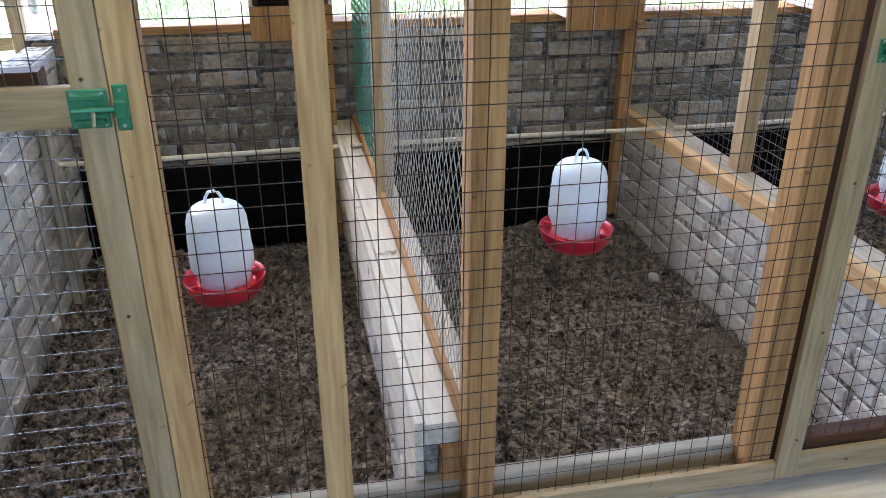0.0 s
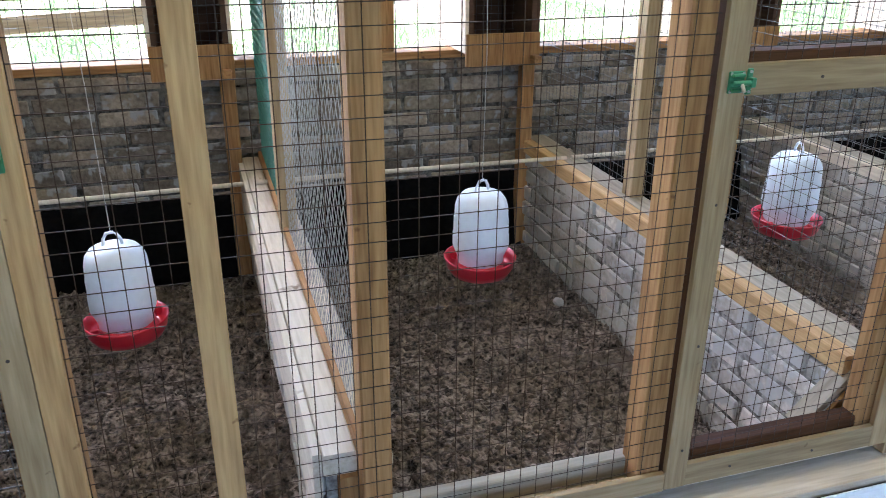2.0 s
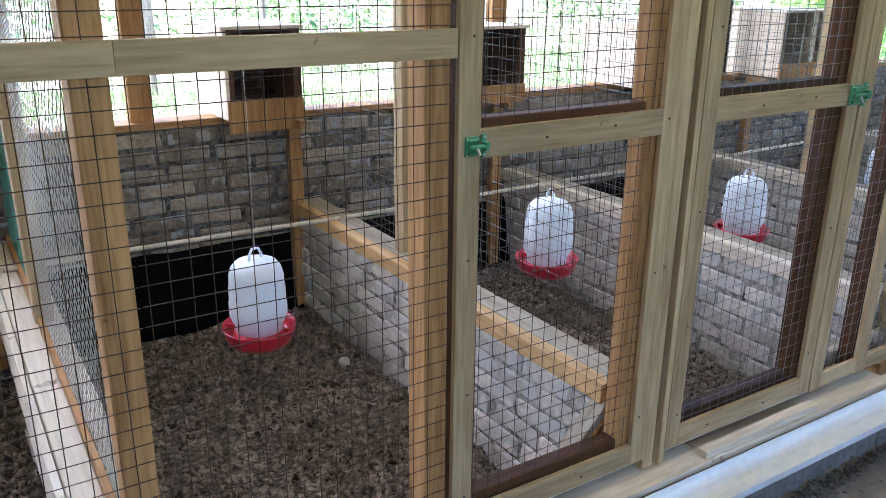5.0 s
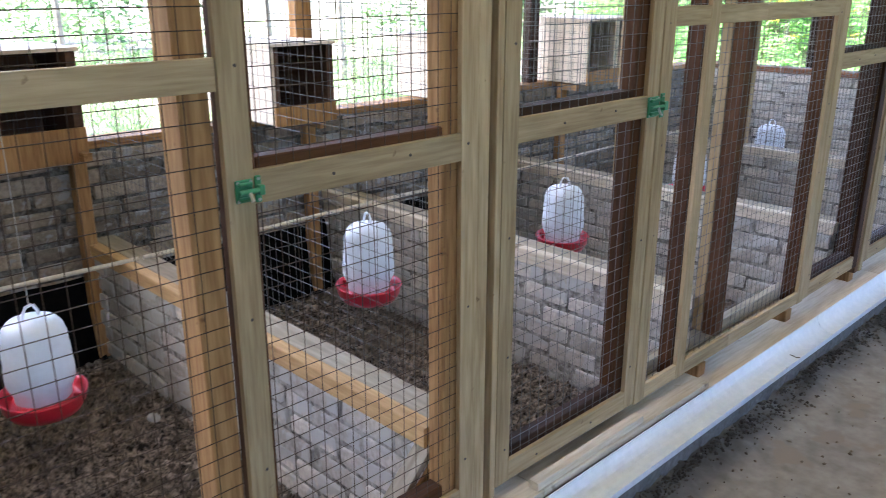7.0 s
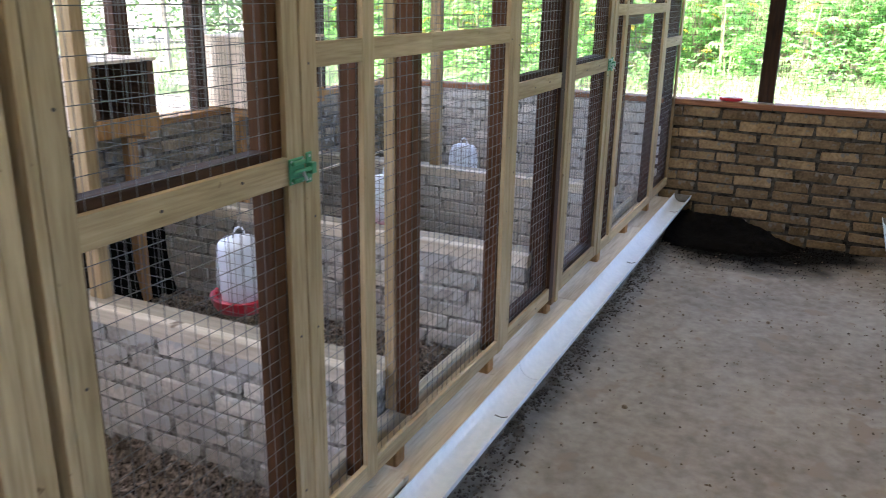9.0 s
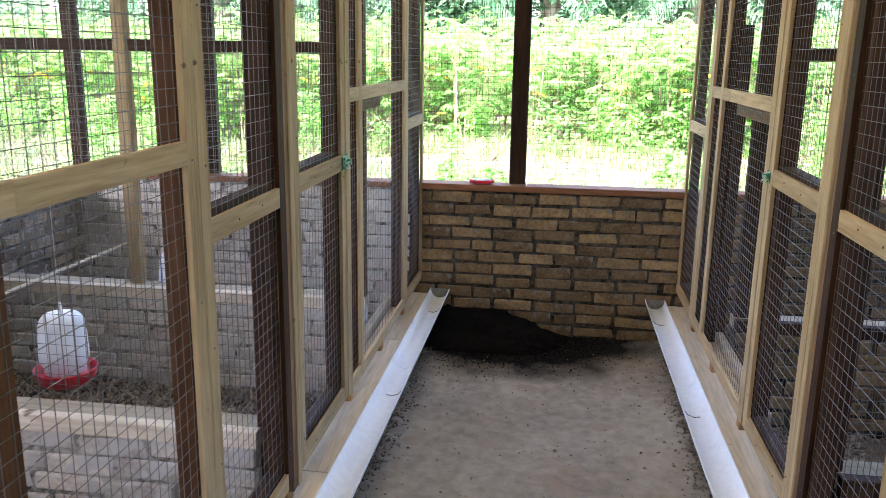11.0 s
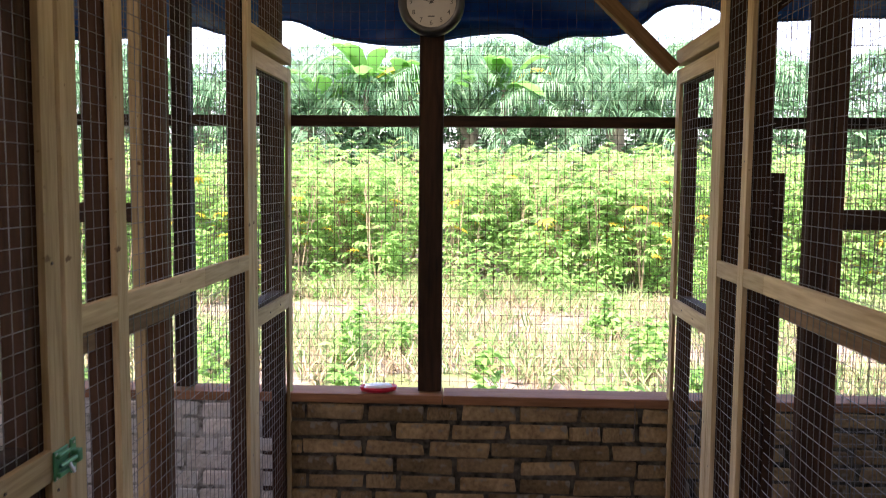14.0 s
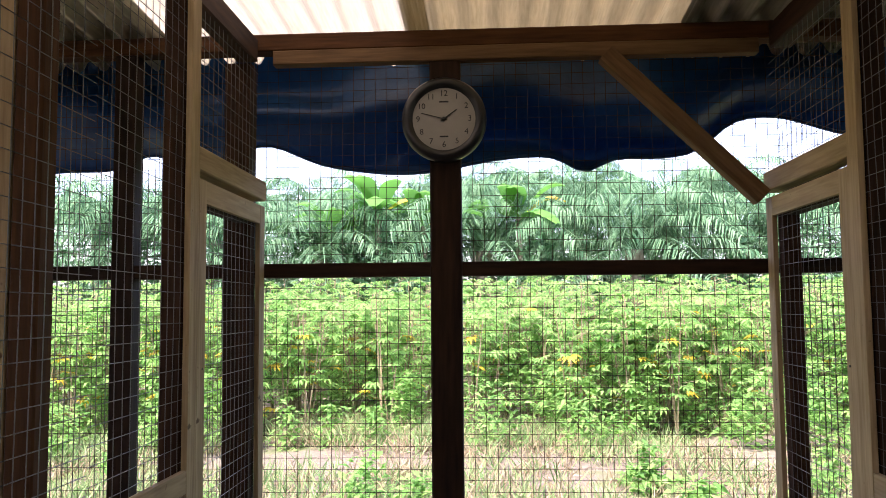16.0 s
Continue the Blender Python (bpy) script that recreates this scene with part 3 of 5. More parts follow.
for s, nm in ((1, "north"), (-1, "south")):
    ys = sorted((side_y(1.016, s), side_y(1.14, s)))
    tagged(part("kerb_" + nm, slab(X0, 2.42, ys[0], ys[1], -0.03, 0.229, 0.006), CEMENT, None), "low dirty cement kerb under the pen front", "kerb", kind="structure")
    tagged(part("kerb_end_" + nm, slab(2.424, X1, ys[0], ys[1], -0.03, 0.193, 0.006), CEMENT, None), "lower stretch of the dirty cement kerb", "kerb", kind="structure")
    a = X0
    for b in (1.62, 2.42, 3.93, 5.2, X1 - 0.003):
        z = 0.2405 if b < 2.5 else 0.2045
        timber("kerb_plank", (a, side_y(1.072, s), z), (b - 0.004, side_y(1.072, s), z), 0.022, 0.128, CREAM, side=(0, 0, 1), label="worn pale plank lying on the kerb", category="plank", group="kerb planks")
        a = b
    a = 1.16
    for b in (3.2, 4.9, X1 - 0.004):
        vs, fs, k = [], [], 14
        for x in (a, b - 0.003):
            yc, zc = trough_at(x)
            for r in (0.054, 0.0505):
                for i in range(k + 1):
                    g = math.pi + math.pi * i / k
                    vs.append((x, side_y(yc + r * math.cos(g), s), zc + r * math.sin(g)))
        n = k + 1
        for i in range(k):
            fs += [(i, i + 1, 2 * n + i + 1, 2 * n + i), (n + i, 3 * n + i, 3 * n + i + 1, n + i + 1), (i, n + i, n + i + 1, i + 1), (2 * n + i, 2 * n + i + 1, 3 * n + i + 1, 3 * n + i)]
        fs += [(0, 2 * n, 3 * n, n), (k, n + k, 3 * n + k, 2 * n + k)]
        t = thing("feeding_trough", (a, side_y(1.014, s), 0.11), "white plastic half-pipe feeding trough along the kerb", "trough", "troughs")
        me = raw_mesh("half_pipe", vs, fs, PVC, False)
        put("half_pipe", me, t)
        if b > 5:
            yc, zc = trough_at(b)
            bm = bmesh.new()
            bm.faces.new([bm.verts.new((b - 0.022, side_y(yc + 0.0495 * math.cos(math.pi + math.pi * i / 12), s), zc + 0.0495 * math.sin(math.pi + math.pi * i / 12))) for i in range(13)])
            ext = bmesh.ops.extrude_face_region(bm, geom=list(bm.faces))["geom"]
            bmesh.ops.translate(bm, verts=[e for e in ext if isinstance(e, bmesh.types.BMVert)], vec=(0.012, 0, 0))
            bmesh.ops.recalc_face_normals(bm, faces=bm.faces)
            part("end_stop", bm, CEMENT, t, "grey end stop")
        for x in (b - 0.3,):
            yc, zc = trough_at(x)
            v, f = tube([], [], [Vector((x, side_y(yc + 0.0485 * math.cos(g), s), zc + 0.0485 * math.sin(g))) for g in (3.6, 4.1, 4.6, 5.1)], 0.0016, 5)
            put("tie_wire", raw_mesh("tie_wire", v, f, DARKNAIL, True), t, label="dark wire tie")
        for x in (a + 0.2, b - 0.2):
            yc, zc = trough_at(x)
            ys = sorted((side_y(0.935, s), side_y(1.0155, s)))
            part("support_block", slab(x - 0.014, x + 0.014, ys[0], ys[1], 0.165, zc - 0.0538, 0.002), GREYWOOD, t, "small timber block")
        a = b
timber("loose_batten", (1.6, 1.046, 0.2628), (2.06, 1.048, 0.2628), 0.022, 0.03, CREAM, side=(0, 0, 1), label="loose pale batten lying on the kerb plank", category="batten")

# ---- roof ----
SLOPE = math.tan(radians(5))


def roof_z(x):
    return 2.56 + (6.1 - x) * SLOPE


# Sheets overhang far past the walls, unseen, to hold back sky light.
y = -3.35 - 0.79
vsR, fsR = [], []
while y < 4.2:
    wdt = 0.86
    sheer = -0.25 < y < 0.7
    vs, fs, n = [], [], 84
    for x in (6.6, -4.2):
        for i in range(n + 1):
            yy = y + wdt * i / n
            vs.append((x, yy, roof_z(x) + 0.017 * math.cos(yy * math.tau / 0.086) + (0.004 if int(y * 10) % 2 else 0)))
    for i in range(n):
        fs.append((i, i + 1, n + 1 + i + 1, n + 1 + i))
    if sheer:
        tagged(put("roof_light", raw_mesh("roof_light", vs, fs, SHEER if y > 0.3 else BROWNSHEER, True)), "pale translucent corrugated roof sheet", "roof", kind="structure")
    else:
        o = len(vsR)
        vsR += vs
        fsR += [tuple(o + q for q in f) for f in fs]
    y += wdt - 0.07
tagged(put("ceiling", raw_mesh("ceiling", vsR, fsR, ROOFING, True)), "grey-brown corrugated roof sheets seen from below", "roof", kind="structure")
for x in (4.6, 3.1, 1.6, 0.1, -1.4, -2.9):
    timber("roof_purlin", (x, -4.1, roof_z(x) - 0.046), (x, 4.9, roof_z(x) - 0.046), 0.06, 0.05, BROWN, side=(0, 0, 1), label="dark timber purlin under the roof sheets", category="beam", group="purlins")

# Added wall, never in view: keeps light from entering behind the camera.
tagged(part("wall_behind", slab(-4.12, -4.0, -4.1, 4.9, -0.05, 3.35), DARKPLY, None), "plain dark wall added out of view to block light from behind", "wall", kind="structure")

# Two added walls out of view, darkening timber faces turned towards the camera.
for nm, y in (("north", 1.22), ("south", -0.49)):
    tagged(part("wall_corridor_" + nm, slab(-4.0, -0.9, y - 0.05, y + 0.05, -0.05, 2.95), DARKPLY, None), "plain dark side wall added out of view to block light", "wall", kind="structure")

# ---- end wall frame above the half wall ----
timber("end_beam", (6.06, -2.5, 2.527), (6.06, 3.2, 2.527), 0.05, 0.06, RUSSET, side=(0, 0, 1), label="dark timber beam across the open gable end", category="beam")
timber("end_beam_ledge", (6.045, -0.33, 2.480), (6.045, 1.05, 2.480), 0.042, 0.04, DUSKY, side=(0, 0, 1), label="thin brown batten under the gable beam", category="batten")
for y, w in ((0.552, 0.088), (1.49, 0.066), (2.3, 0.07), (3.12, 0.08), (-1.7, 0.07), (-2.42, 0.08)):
    timber("end_post", (6.06, y, TOP + 0.045), (6.06, y, 2.5), w, 0.06, BACKLIT, side=(0, 1, 0), label="dark timber post on the gable half wall", category="post", group="end posts")
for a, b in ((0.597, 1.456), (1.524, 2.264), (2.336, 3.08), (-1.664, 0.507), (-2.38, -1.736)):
    timber("end_rail", (6.06, a, 1.862), (6.06, b, 1.862), 0.04, 0.05, BACKLIT, side=(0, 0, 1), label="dark timber rail across the meshed opening", category="rail", group="end rails")
timber("brace", (6.0, 0.10, 2.455), (6.0, -0.315, 2.045), 0.05, 0.045, DUSKY, side=(0, 1, 0), label="diagonal brown timber brace under the gable beam", category="brace")
timber("brace", (6.0, -0.82, 2.40), (6.0, -0.39, 2.045), 0.05, 0.045, BROWN, side=(0, 1, 0), label="diagonal dark timber brace in a pen", category="brace")
net = thing("end_netting", (6.1, 0.3, TOP + 0.04), "fine square wire netting over the gable opening", "netting")
# The dark wire colour here paints the netting's silhouette against daylight.
for a, e in ((-2.42, -1.7), (-1.7, -0.84), (-0.84, 0.552), (0.552, 1.49), (1.49, 2.3), (2.3, 3.12)):
    wire_net(net, (6.096, a, TOP + 0.05), (0, 1, 0), (0, 0, 1), e - a, 1.64, "netting_bay", mat=RUSTY_BACKLIT)

# ---- openings above the long back walls ----
for s in (1, -1):
    yb = side_y(BACK + 0.06, s)
    for x in (-0.7, 0.79, 2.47, 3.6, 4.1, 5.2):
        timber("back_post", (x, yb, TOP + 0.035), (x, yb, roof_z(x) - 0.07), 0.085, 0.06, AMBER if s > 0 and x < 3 else BROWN, label="timber post standing on the back half wall", category="post", group="back posts")
    timber("back_plate", (X0, yb, 2.40), (X1, yb, 2.40), 0.06, 0.05, BROWN, side=(0, 0, 1), label="dark timber plate along the back opening", category="beam", group="back plates")
    net = thing("back_netting", (2.6, yb, TOP + 0.04), "square wire netting over the long back opening", "netting", "back netting")
    wire_net(net, (X0, side_y(BACK + 0.105, s), TOP + 0.04), (1, 0, 0), (0, 0, 1), X1 - X0, 1.6)

# ---- partitions: caps, posts and netting on the low walls between pens ----
CAP = 0.415
gus = thing("corner_gusset", (1.35, 1.16, 0.34), "triangular brown plywood gusset with pale sloping board at a partition's end", "gusset")
bm = bmesh.new()
tri = [bm.verts.new((x, y, z)) for y in (1.145, 1.153) for x, z in ((1.437, 0.468), (1.275, 0.305), (1.437, 0.305))]
bm.faces.new(tri[:3])
bm.faces.new(tri[:2:-1])
for i in range(3):
    q = (i + 1) % 3
    bm.faces.new((tri[i], tri[i + 3], tri[q + 3], tri[q]))
bmesh.ops.recalc_face_normals(bm, faces=bm.faces)
part("plate", bm, AMBER, gus)
timber("sloping_board", (1.262, 1.18, 0.305), (1.424, 1.18, 0.468), 0.05, 0.016, GREYWOOD, gus, side=(0, 1, 0), label="pale weathered board")

# ---- perches ----
for s in (1, -1):
    for x0, x1 in ((X0, 0.13), (0.27, 1.36), (1.48, 2.49), (2.62, 3.67), (3.8, 5.0), (5.13, X1)):
        vs, fs = tube([], [], [Vector((x, side_y(2.72 + 0.012 * math.sin(x * 3), s), CAP + 0.0565)) for x in (x0 - 0.05, x0 * 0.67 + x1 * 0.33, x0 * 0.33 + x1 * 0.67, x1 + 0.05)], 0.0085, 8)
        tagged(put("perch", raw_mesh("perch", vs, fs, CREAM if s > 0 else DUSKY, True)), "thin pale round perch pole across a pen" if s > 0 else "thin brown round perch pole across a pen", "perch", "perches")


timber("perch_support", (-0.742, 2.66, 0.0), (-0.742, 2.66, 0.76), 0.05, 0.03, GREYWOOD, side=(0, 1, 0), label="pale upright board carrying a perch at the end wall", category="post")


# ---- drinkers ----
def lathe(profile, n, wob=0.0, ridges=0):
    bm = bmesh.new()
    rings = []
    for r, z in profile:
        rings.append([bm.verts.new((r * (1 + wob * (1 if ridges and (k * ridges // n) % 2 else -1)) * math.cos(k * math.tau / n), r * (1 + wob * (1 if ridges and (k * ridges // n) % 2 else -1)) * math.sin(k * math.tau / n), z)) for k in range(n)])
    for a, b in zip(rings, rings[1:]):
        for k in range(n):
            q = (k + 1) % n
            bm.faces.new((a[k], a[q], b[q], b[k]))
    if profile[0][0] > 0.001:
        bm.faces.new(rings[0][::-1])
    bm.faces.new(rings[-1])
    return bm


def drinker():
    """A hanging bell drinker, its handle's top at the origin."""
    d = thing("drinker", (0, 0, 0), "milky white plastic drinker with red tray, hung on cord", "drinker", "hanging drinkers")
    tank = part("tank", lathe([(0.076, -0.292), (0.078, -0.262), (0.09, -0.235), (0.0935, -0.225), (0.0935, -0.185), (0.0915, -0.178), (0.0905, -0.13), (0.0885, -0.122), (0.087, -0.088), (0.081, -0.066), (0.066, -0.047), (0.04, -0.038), (0.012, -0.036)], 40, 0.006, 20), TANK, d, smooth=True)
    v, f = tube([], [], [Vector((-0.026, 0, -0.04)), Vector((-0.022, 0, -0.018)), Vector((-0.012, 0, -0.002)), Vector((0.006, 0, 0.0)), Vector((0.014, 0, -0.004)), Vector((0.024, 0, -0.022)), Vector((0.026, 0, -0.04))], 0.0048, 8)
    put("handle", raw_mesh("handle", v, f, TANK, True), tank)
    part("tray", lathe([(0.08, -0.33), (0.098, -0.326), (0.113, -0.302), (0.119, -0.276), (0.1215, -0.272), (0.1215, -0.268), (0.116, -0.268), (0.108, -0.29), (0.097, -0.308), (0.082, -0.308), (0.0815, -0.282), (0.079, -0.282)], 40), REDP, d, "red plastic tray", smooth=True)
    for k in range(4):
        g = k * math.pi / 2 + 0.5
        bm = slab(0.085, 0.112, -0.005, 0.005, -0.3, -0.274, 0.002)
        part("tray_lug", bm, REDP, d, m=pose(0, 0, 0, 0, 0, math.degrees(g)))
    v, f = tube([], [], [Vector((0, 0, 0.0)), Vector((0.004, 0, 0.4)), Vector((-0.003, 0.003, 0.9)), Vector((0, 0, 1.75))], 0.0013, 5)
    put("cord", raw_mesh("cord", v, f, CORD, True), d, label="thin white cord")
    return d


first = drinker()
SPOTS = ((-0.218, 2.245, 0.524, 0), (0.909, 2.30, 0.559, 20), (2.027, 2.183, 0.63, 80), (3.113, 2.134, 0.59, -15), (4.436, 2.255, 0.56, 40), (5.418, 2.24, 0.577, 75))
for i, (x, y, z, turn) in enumerate(SPOTS):
    m = pose(x, y, z, 1.5 * (i % 2), -1, turn)
    if i:
        copy_thing(first, m)
    else:
        first.matrix_basis = m
        W[first] = m


# ---- nest boxes on the back wall ----
def nest_box(x0, x1, y0, z0, h, deep, label, leg):
    b = thing("nest_box", ((x0 + x1) / 2, y0, z0), label, "nest box", "nest boxes")
    t = 0.014
    part("side_panel", slab(x0, x0 + t, y0, y0 + deep, z0, z0 + h, 0.001), PLY, b)
    part("side_panel", slab(x1 - t, x1, y0, y0 + deep, z0, z0 + h, 0.001), DARKPLY if 1 < x0 < 4 else PLY, b, "reddish plywood coloured dark for the shade inside the box" if 1 < x0 < 4 else "")
    # Back and base are coloured dark to paint the shade inside the opening.
    part("back_panel", slab(x0 + t, x1 - t, y0 + deep - t, y0 + deep - 0.001, z0, z0 + h, 0.001), DARKPLY, b, "plywood coloured dark for the shade inside the box")
    part("base_panel", slab(x0 + t, x1 - t, y0 + 0.015, y0 + deep - t, z0 + 0.001, z0 + t, 0.001), DARKPLY, b, "plywood coloured dark for the shade inside the box")
    part("lid", slab(x0 - 0.01, x1 + 0.01, y0 - 0.012, y0 + deep + 0.01, z0 + h + 0.001, z0 + h + t, 0.001), PLY, b)
    part("front_lip", slab(x0 + 0.001, x1 - 0.001, y0 - 0.014, y0 - 0.001, z0 - (0.05 if y0 > 2.95 else 0.006), z0 + 0.075, 0.001), AMBER, b, "amber board")
    for xx in (x0 + t, x1 - t - 0.02):
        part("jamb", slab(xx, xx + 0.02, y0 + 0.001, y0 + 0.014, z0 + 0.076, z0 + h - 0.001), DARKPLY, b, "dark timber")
    if x1 - x0 > 0.5:
        part("divider", slab(x0 + 0.27, x0 + 0.315, y0 + 0.001, y0 + 0.03, z0 + 0.076, z0 + h - 0.001), PLY, b, "pale upright divider")
    timber("leg", (leg, 3.045, 0.0), (leg, 3.045, TOP - 0.01), 0.055, 0.045, AMBER, b)
    timber("bearer", (leg, 2.93, TOP + 0.007), (leg, 3.07, TOP + 0.007), 0.03, 0.034, AMBER, b)


nest_box(-0.09, 0.2, 2.99, TOP + 0.036, 0.34, 0.4, "plywood nest box with dark opening on the back wall", 0.17)
nest_box(1.075, 1.385, 2.99, TOP + 0.036, 0.34, 0.4, "plywood nest box with dark opening on the back wall", 1.36)
nest_box(2.125, 2.438, 2.90, TOP + 0.036, 0.318, 0.42, "plywood nest box with dark opening on the back wall", 2.39)
nest_box(3.17, 3.52, 2.90, TOP + 0.036, 0.30, 0.42, "plywood nest box with dark opening on the back wall", 3.48)
nest_box(4.215, 4.76, 2.85, TOP + 0.036, 0.355, 0.42, "pale plywood nest box on the back wall", 4.25)

# ---- wall clock ----
clock = thing("wall_clock", (6.02, 0.553, 2.28), "round black-rimmed wall clock hung on the end post", "clock")
CM = Matrix.Translation((6.028, 0.553, 2.282)) @ pose(0, 0, 0, 90, 0, -90)
case = part("case", lathe([(0.113, 0.0), (0.120, 0.008), (0.120, 0.026), (0.110, 0.042), (0.095, 0.042), (0.0885, 0.030), (0.085, 0.028)], 48), BLACK, clock, m=CM, smooth=True)
part("dial", lathe([(0.089, 0.0295), (0.089, 0.0305), (0.002, 0.0307)], 48), DIAL, clock, "cream paper dial", m=CM)


def flat_text(body, size, at, parent, name, mat, m):
    cu = bpy.data.curves.new(name, "FONT")
    cu.body, cu.size, cu.align_x, cu.align_y, cu.extrude = body, size, "CENTER", "CENTER", 0.0004
    tmp = bpy.data.objects.new(name, cu)
    scene.collection.objects.link(tmp)
    me = bpy.data.meshes.new_from_object(tmp.evaluated_get(bpy.context.evaluated_depsgraph_get()))
    bpy.data.objects.remove(tmp)
    bpy.data.curves.remove(cu)
    me.materials.clear()
    me.materials.append(mat)
    return put(name, me, parent, m @ Matrix.Translation(at))


for k in range(1, 13):
    g = math.pi / 2 - k * math.tau / 12
    flat_text(str(k), 0.023, (0.073 * math.cos(g), 0.073 * math.sin(g), 0.0316), clock, "numeral", INK, CM)
part("maker_mark", slab(-0.013, 0.013, 0.047, 0.051, 0.0312, 0.0318), INK, clock, m=CM)
part("lower_mark", slab(-0.012, 0.012, -0.052, -0.048, 0.0312, 0.0318), INK, clock, m=CM)
for nm, ln, g, w in (("hour_hand", 0.045, math.pi / 2 - radians(1.8 * 30), 0.0032), ("minute_hand", 0.066, math.pi / 2 - radians(47.5 * 6), 0.0024)):
    part(nm, slab(-0.01, ln, -w / 2, w / 2, 0.033, 0.0338), INK, clock, m=CM @ pose(0, 0, 0, 0, 0, math.degrees(g)))
part("hub", lathe([(0.005, 0.032), (0.005, 0.036), (0.002, 0.0365)], 16), INK, clock, m=CM)

# ---- red dish on the end wall ----
dish = thing("soap_dish", (6.05, 0.74, TOP + 0.04), "small red and white plastic dish on the half wall", "dish")
dm = Matrix.Translation((6.03, 0.745, TOP + 0.0405)) @ pose(0, 0, 0, 0, 0, 8) @ Matrix.Diagonal((0.6, 1, 1, 1))
part("bowl", lathe([(0.045, 0), (0.066, 0.006), (0.072, 0.022), (0.068, 0.022), (0.06, 0.01), (0.002, 0.008)], 28), REDP, dish, m=dm, smooth=True)
part("soap", lathe([(0.05, 0.012), (0.054, 0.018), (0.05, 0.026), (0.01, 0.029)], 24), TANK, dish, "white block in the dish", m=dm, smooth=True)

v, f = tube([], [], [Vector((5.993, -0.21, 0.84)), Vector((5.99, -0.212, 0.76)), Vector((5.988, -0.206, 0.69))], 0.0018, 5)
tagged(put("hanging_cord", raw_mesh("hanging_cord", v, f, DARKNAIL, True)), "short dark cord hanging down the brick wall", "cord")

# ---- blue tarpaulin under the eaves ----
nu, nv = 150, 22
vs, fs = [], []
for j in range(nv + 1):
    for i in range(nu + 1):
        y = -2.6 + 5.9 * i / nu
        low = 2.225 - 0.05 * math.exp(-((y - 0.66) / 0.22) ** 2) - 0.045 * math.exp(-((y - 0.13) / 0.07) ** 2) - 0.02 * noise.noise(Vector((y * 2.2, 3, 0))) + 0.13 / (1 + math.exp((y + 0.29) / 0.035)) - 0.06 / (1 + math.exp((y + 0.62) / 0.05)) + 0.06 * math.exp(-((y - 1.15) / 0.13) ** 2) + 0.05 * math.exp(-((y - 1.55) / 0.1) ** 2)
        v = j / nv
        z = 2.62 + (low - 2.62) * v
        fold = 0.085 * math.sin(v * 8 + 3.4 * noise.noise(Vector((y * 1.1, v * 1.2, 0)))) * (0.3 + v) + 0.05 * abs(noise.noise(Vector((y * 2.4, v * 2.5, 4)))) + 0.03 * noise.noise(Vector((y * 5, z * 6, 1)))
        vs.append((6.24 + fold * 0.8 + 0.05 * v, y, z))
for j in range(nv):
    for i in range(nu):
        a = j * (nu + 1) + i
        fs.append((a, a + 1, a + nu + 2, a + nu + 1))
tarp = thing("tarpaulin", (6.25, 0.3, 2.55), "rolled blue plastic tarpaulin sagging under the eaves", "tarpaulin")
sheet = put("sheet", raw_mesh("sheet", vs, fs, TARP, True), tarp)
sheet.modifiers.new("thick", "SOLIDIFY").thickness = 0.003
v, f = tube([], [], [Vector(p) for p in vs[nv * (nu + 1):]], 0.006, 6)
put("hem", raw_mesh("hem", v, f, TARP, True), tarp)

# ---- loose litter on the floors ----
def litter(name, n, where, size, mat, label):
    vs, fs = [], []
    for _ in range(n):
        x, y, z = where()
        r = RNG.uniform(*size)
        o = len(vs)
        sq, g = RNG.uniform(0.5, 0.95), RNG.uniform(0, 6.3)
        for dx, dy, dz in ((1, 0, 0), (0, 1, 0), (-1, 0, 0), (0, -1, 0), (0, 0, 1), (0, 0, -1)):
            px, py = dx * r * RNG.uniform(0.7, 1.3), dy * r * RNG.uniform(0.4, 1.0)
            vs.append((x + px * math.cos(g) - py * math.sin(g), y + px * math.sin(g) + py * math.cos(g), z + dz * r * sq))
        for a, b in ((0, 1), (1, 2), (2, 3), (3, 0)):
            fs += [(o + a, o + b, o + 4), (o + b, o + a, o + 5)]
    return tagged(put(name, raw_mesh(name, vs, fs, mat, mat is not DEBRIS)), label, "litter", kind="stuff")


def on_aisle():
    x = RNG.uniform(-1, X1)
    if RNG.random() < 0.72:
        y = side_y(1.02 - abs(RNG.gauss(0, 0.06)), RNG.choice((1, -1)))
        if noise.noise(Vector((x * 5, y, 8))) < RNG.uniform(-0.5, 0.3):
            return on_aisle()
    else:
        y = RNG.uniform(-0.3, 1.0)
    y = min(max(y, side_y(1.03, -1)), 1.04)
    return x, y, aisle_height(x, y) + 0.002


def on_pens():
    x, y = RNG.uniform(X0, X1), 1.16 + (BACK - 1.17) * RNG.random() ** 1.3
    return x, y, pen_height(x, y) + 0.004


litter("floor_litter", 3200, on_aisle, (0.0015, 0.008), DEBRIS, "dark crumbs and dry scraps scattered along the aisle")
CLOD = mixed("dry_clods", (0.055, 0.041, 0.03), (0.25, 0.197, 0.152), 20, 0.95, 0.6, vary=0.25, by="island")
litter("soil_clods", 26000, on_pens, (0.004, 0.013), CLOD, "loose dark clods of scratched pen soil")


def along_troughs():
    x = RNG.uniform(0.9, 5.95)
    edge = abs(RNG.gauss(0, 0.035)) * (1 + noise.noise(Vector((x * 2.3, 0, 6))))
    y = side_y(1.005 - edge, RNG.choice((1, -1)))
    return x, y, aisle_height(x, y) + 0.002


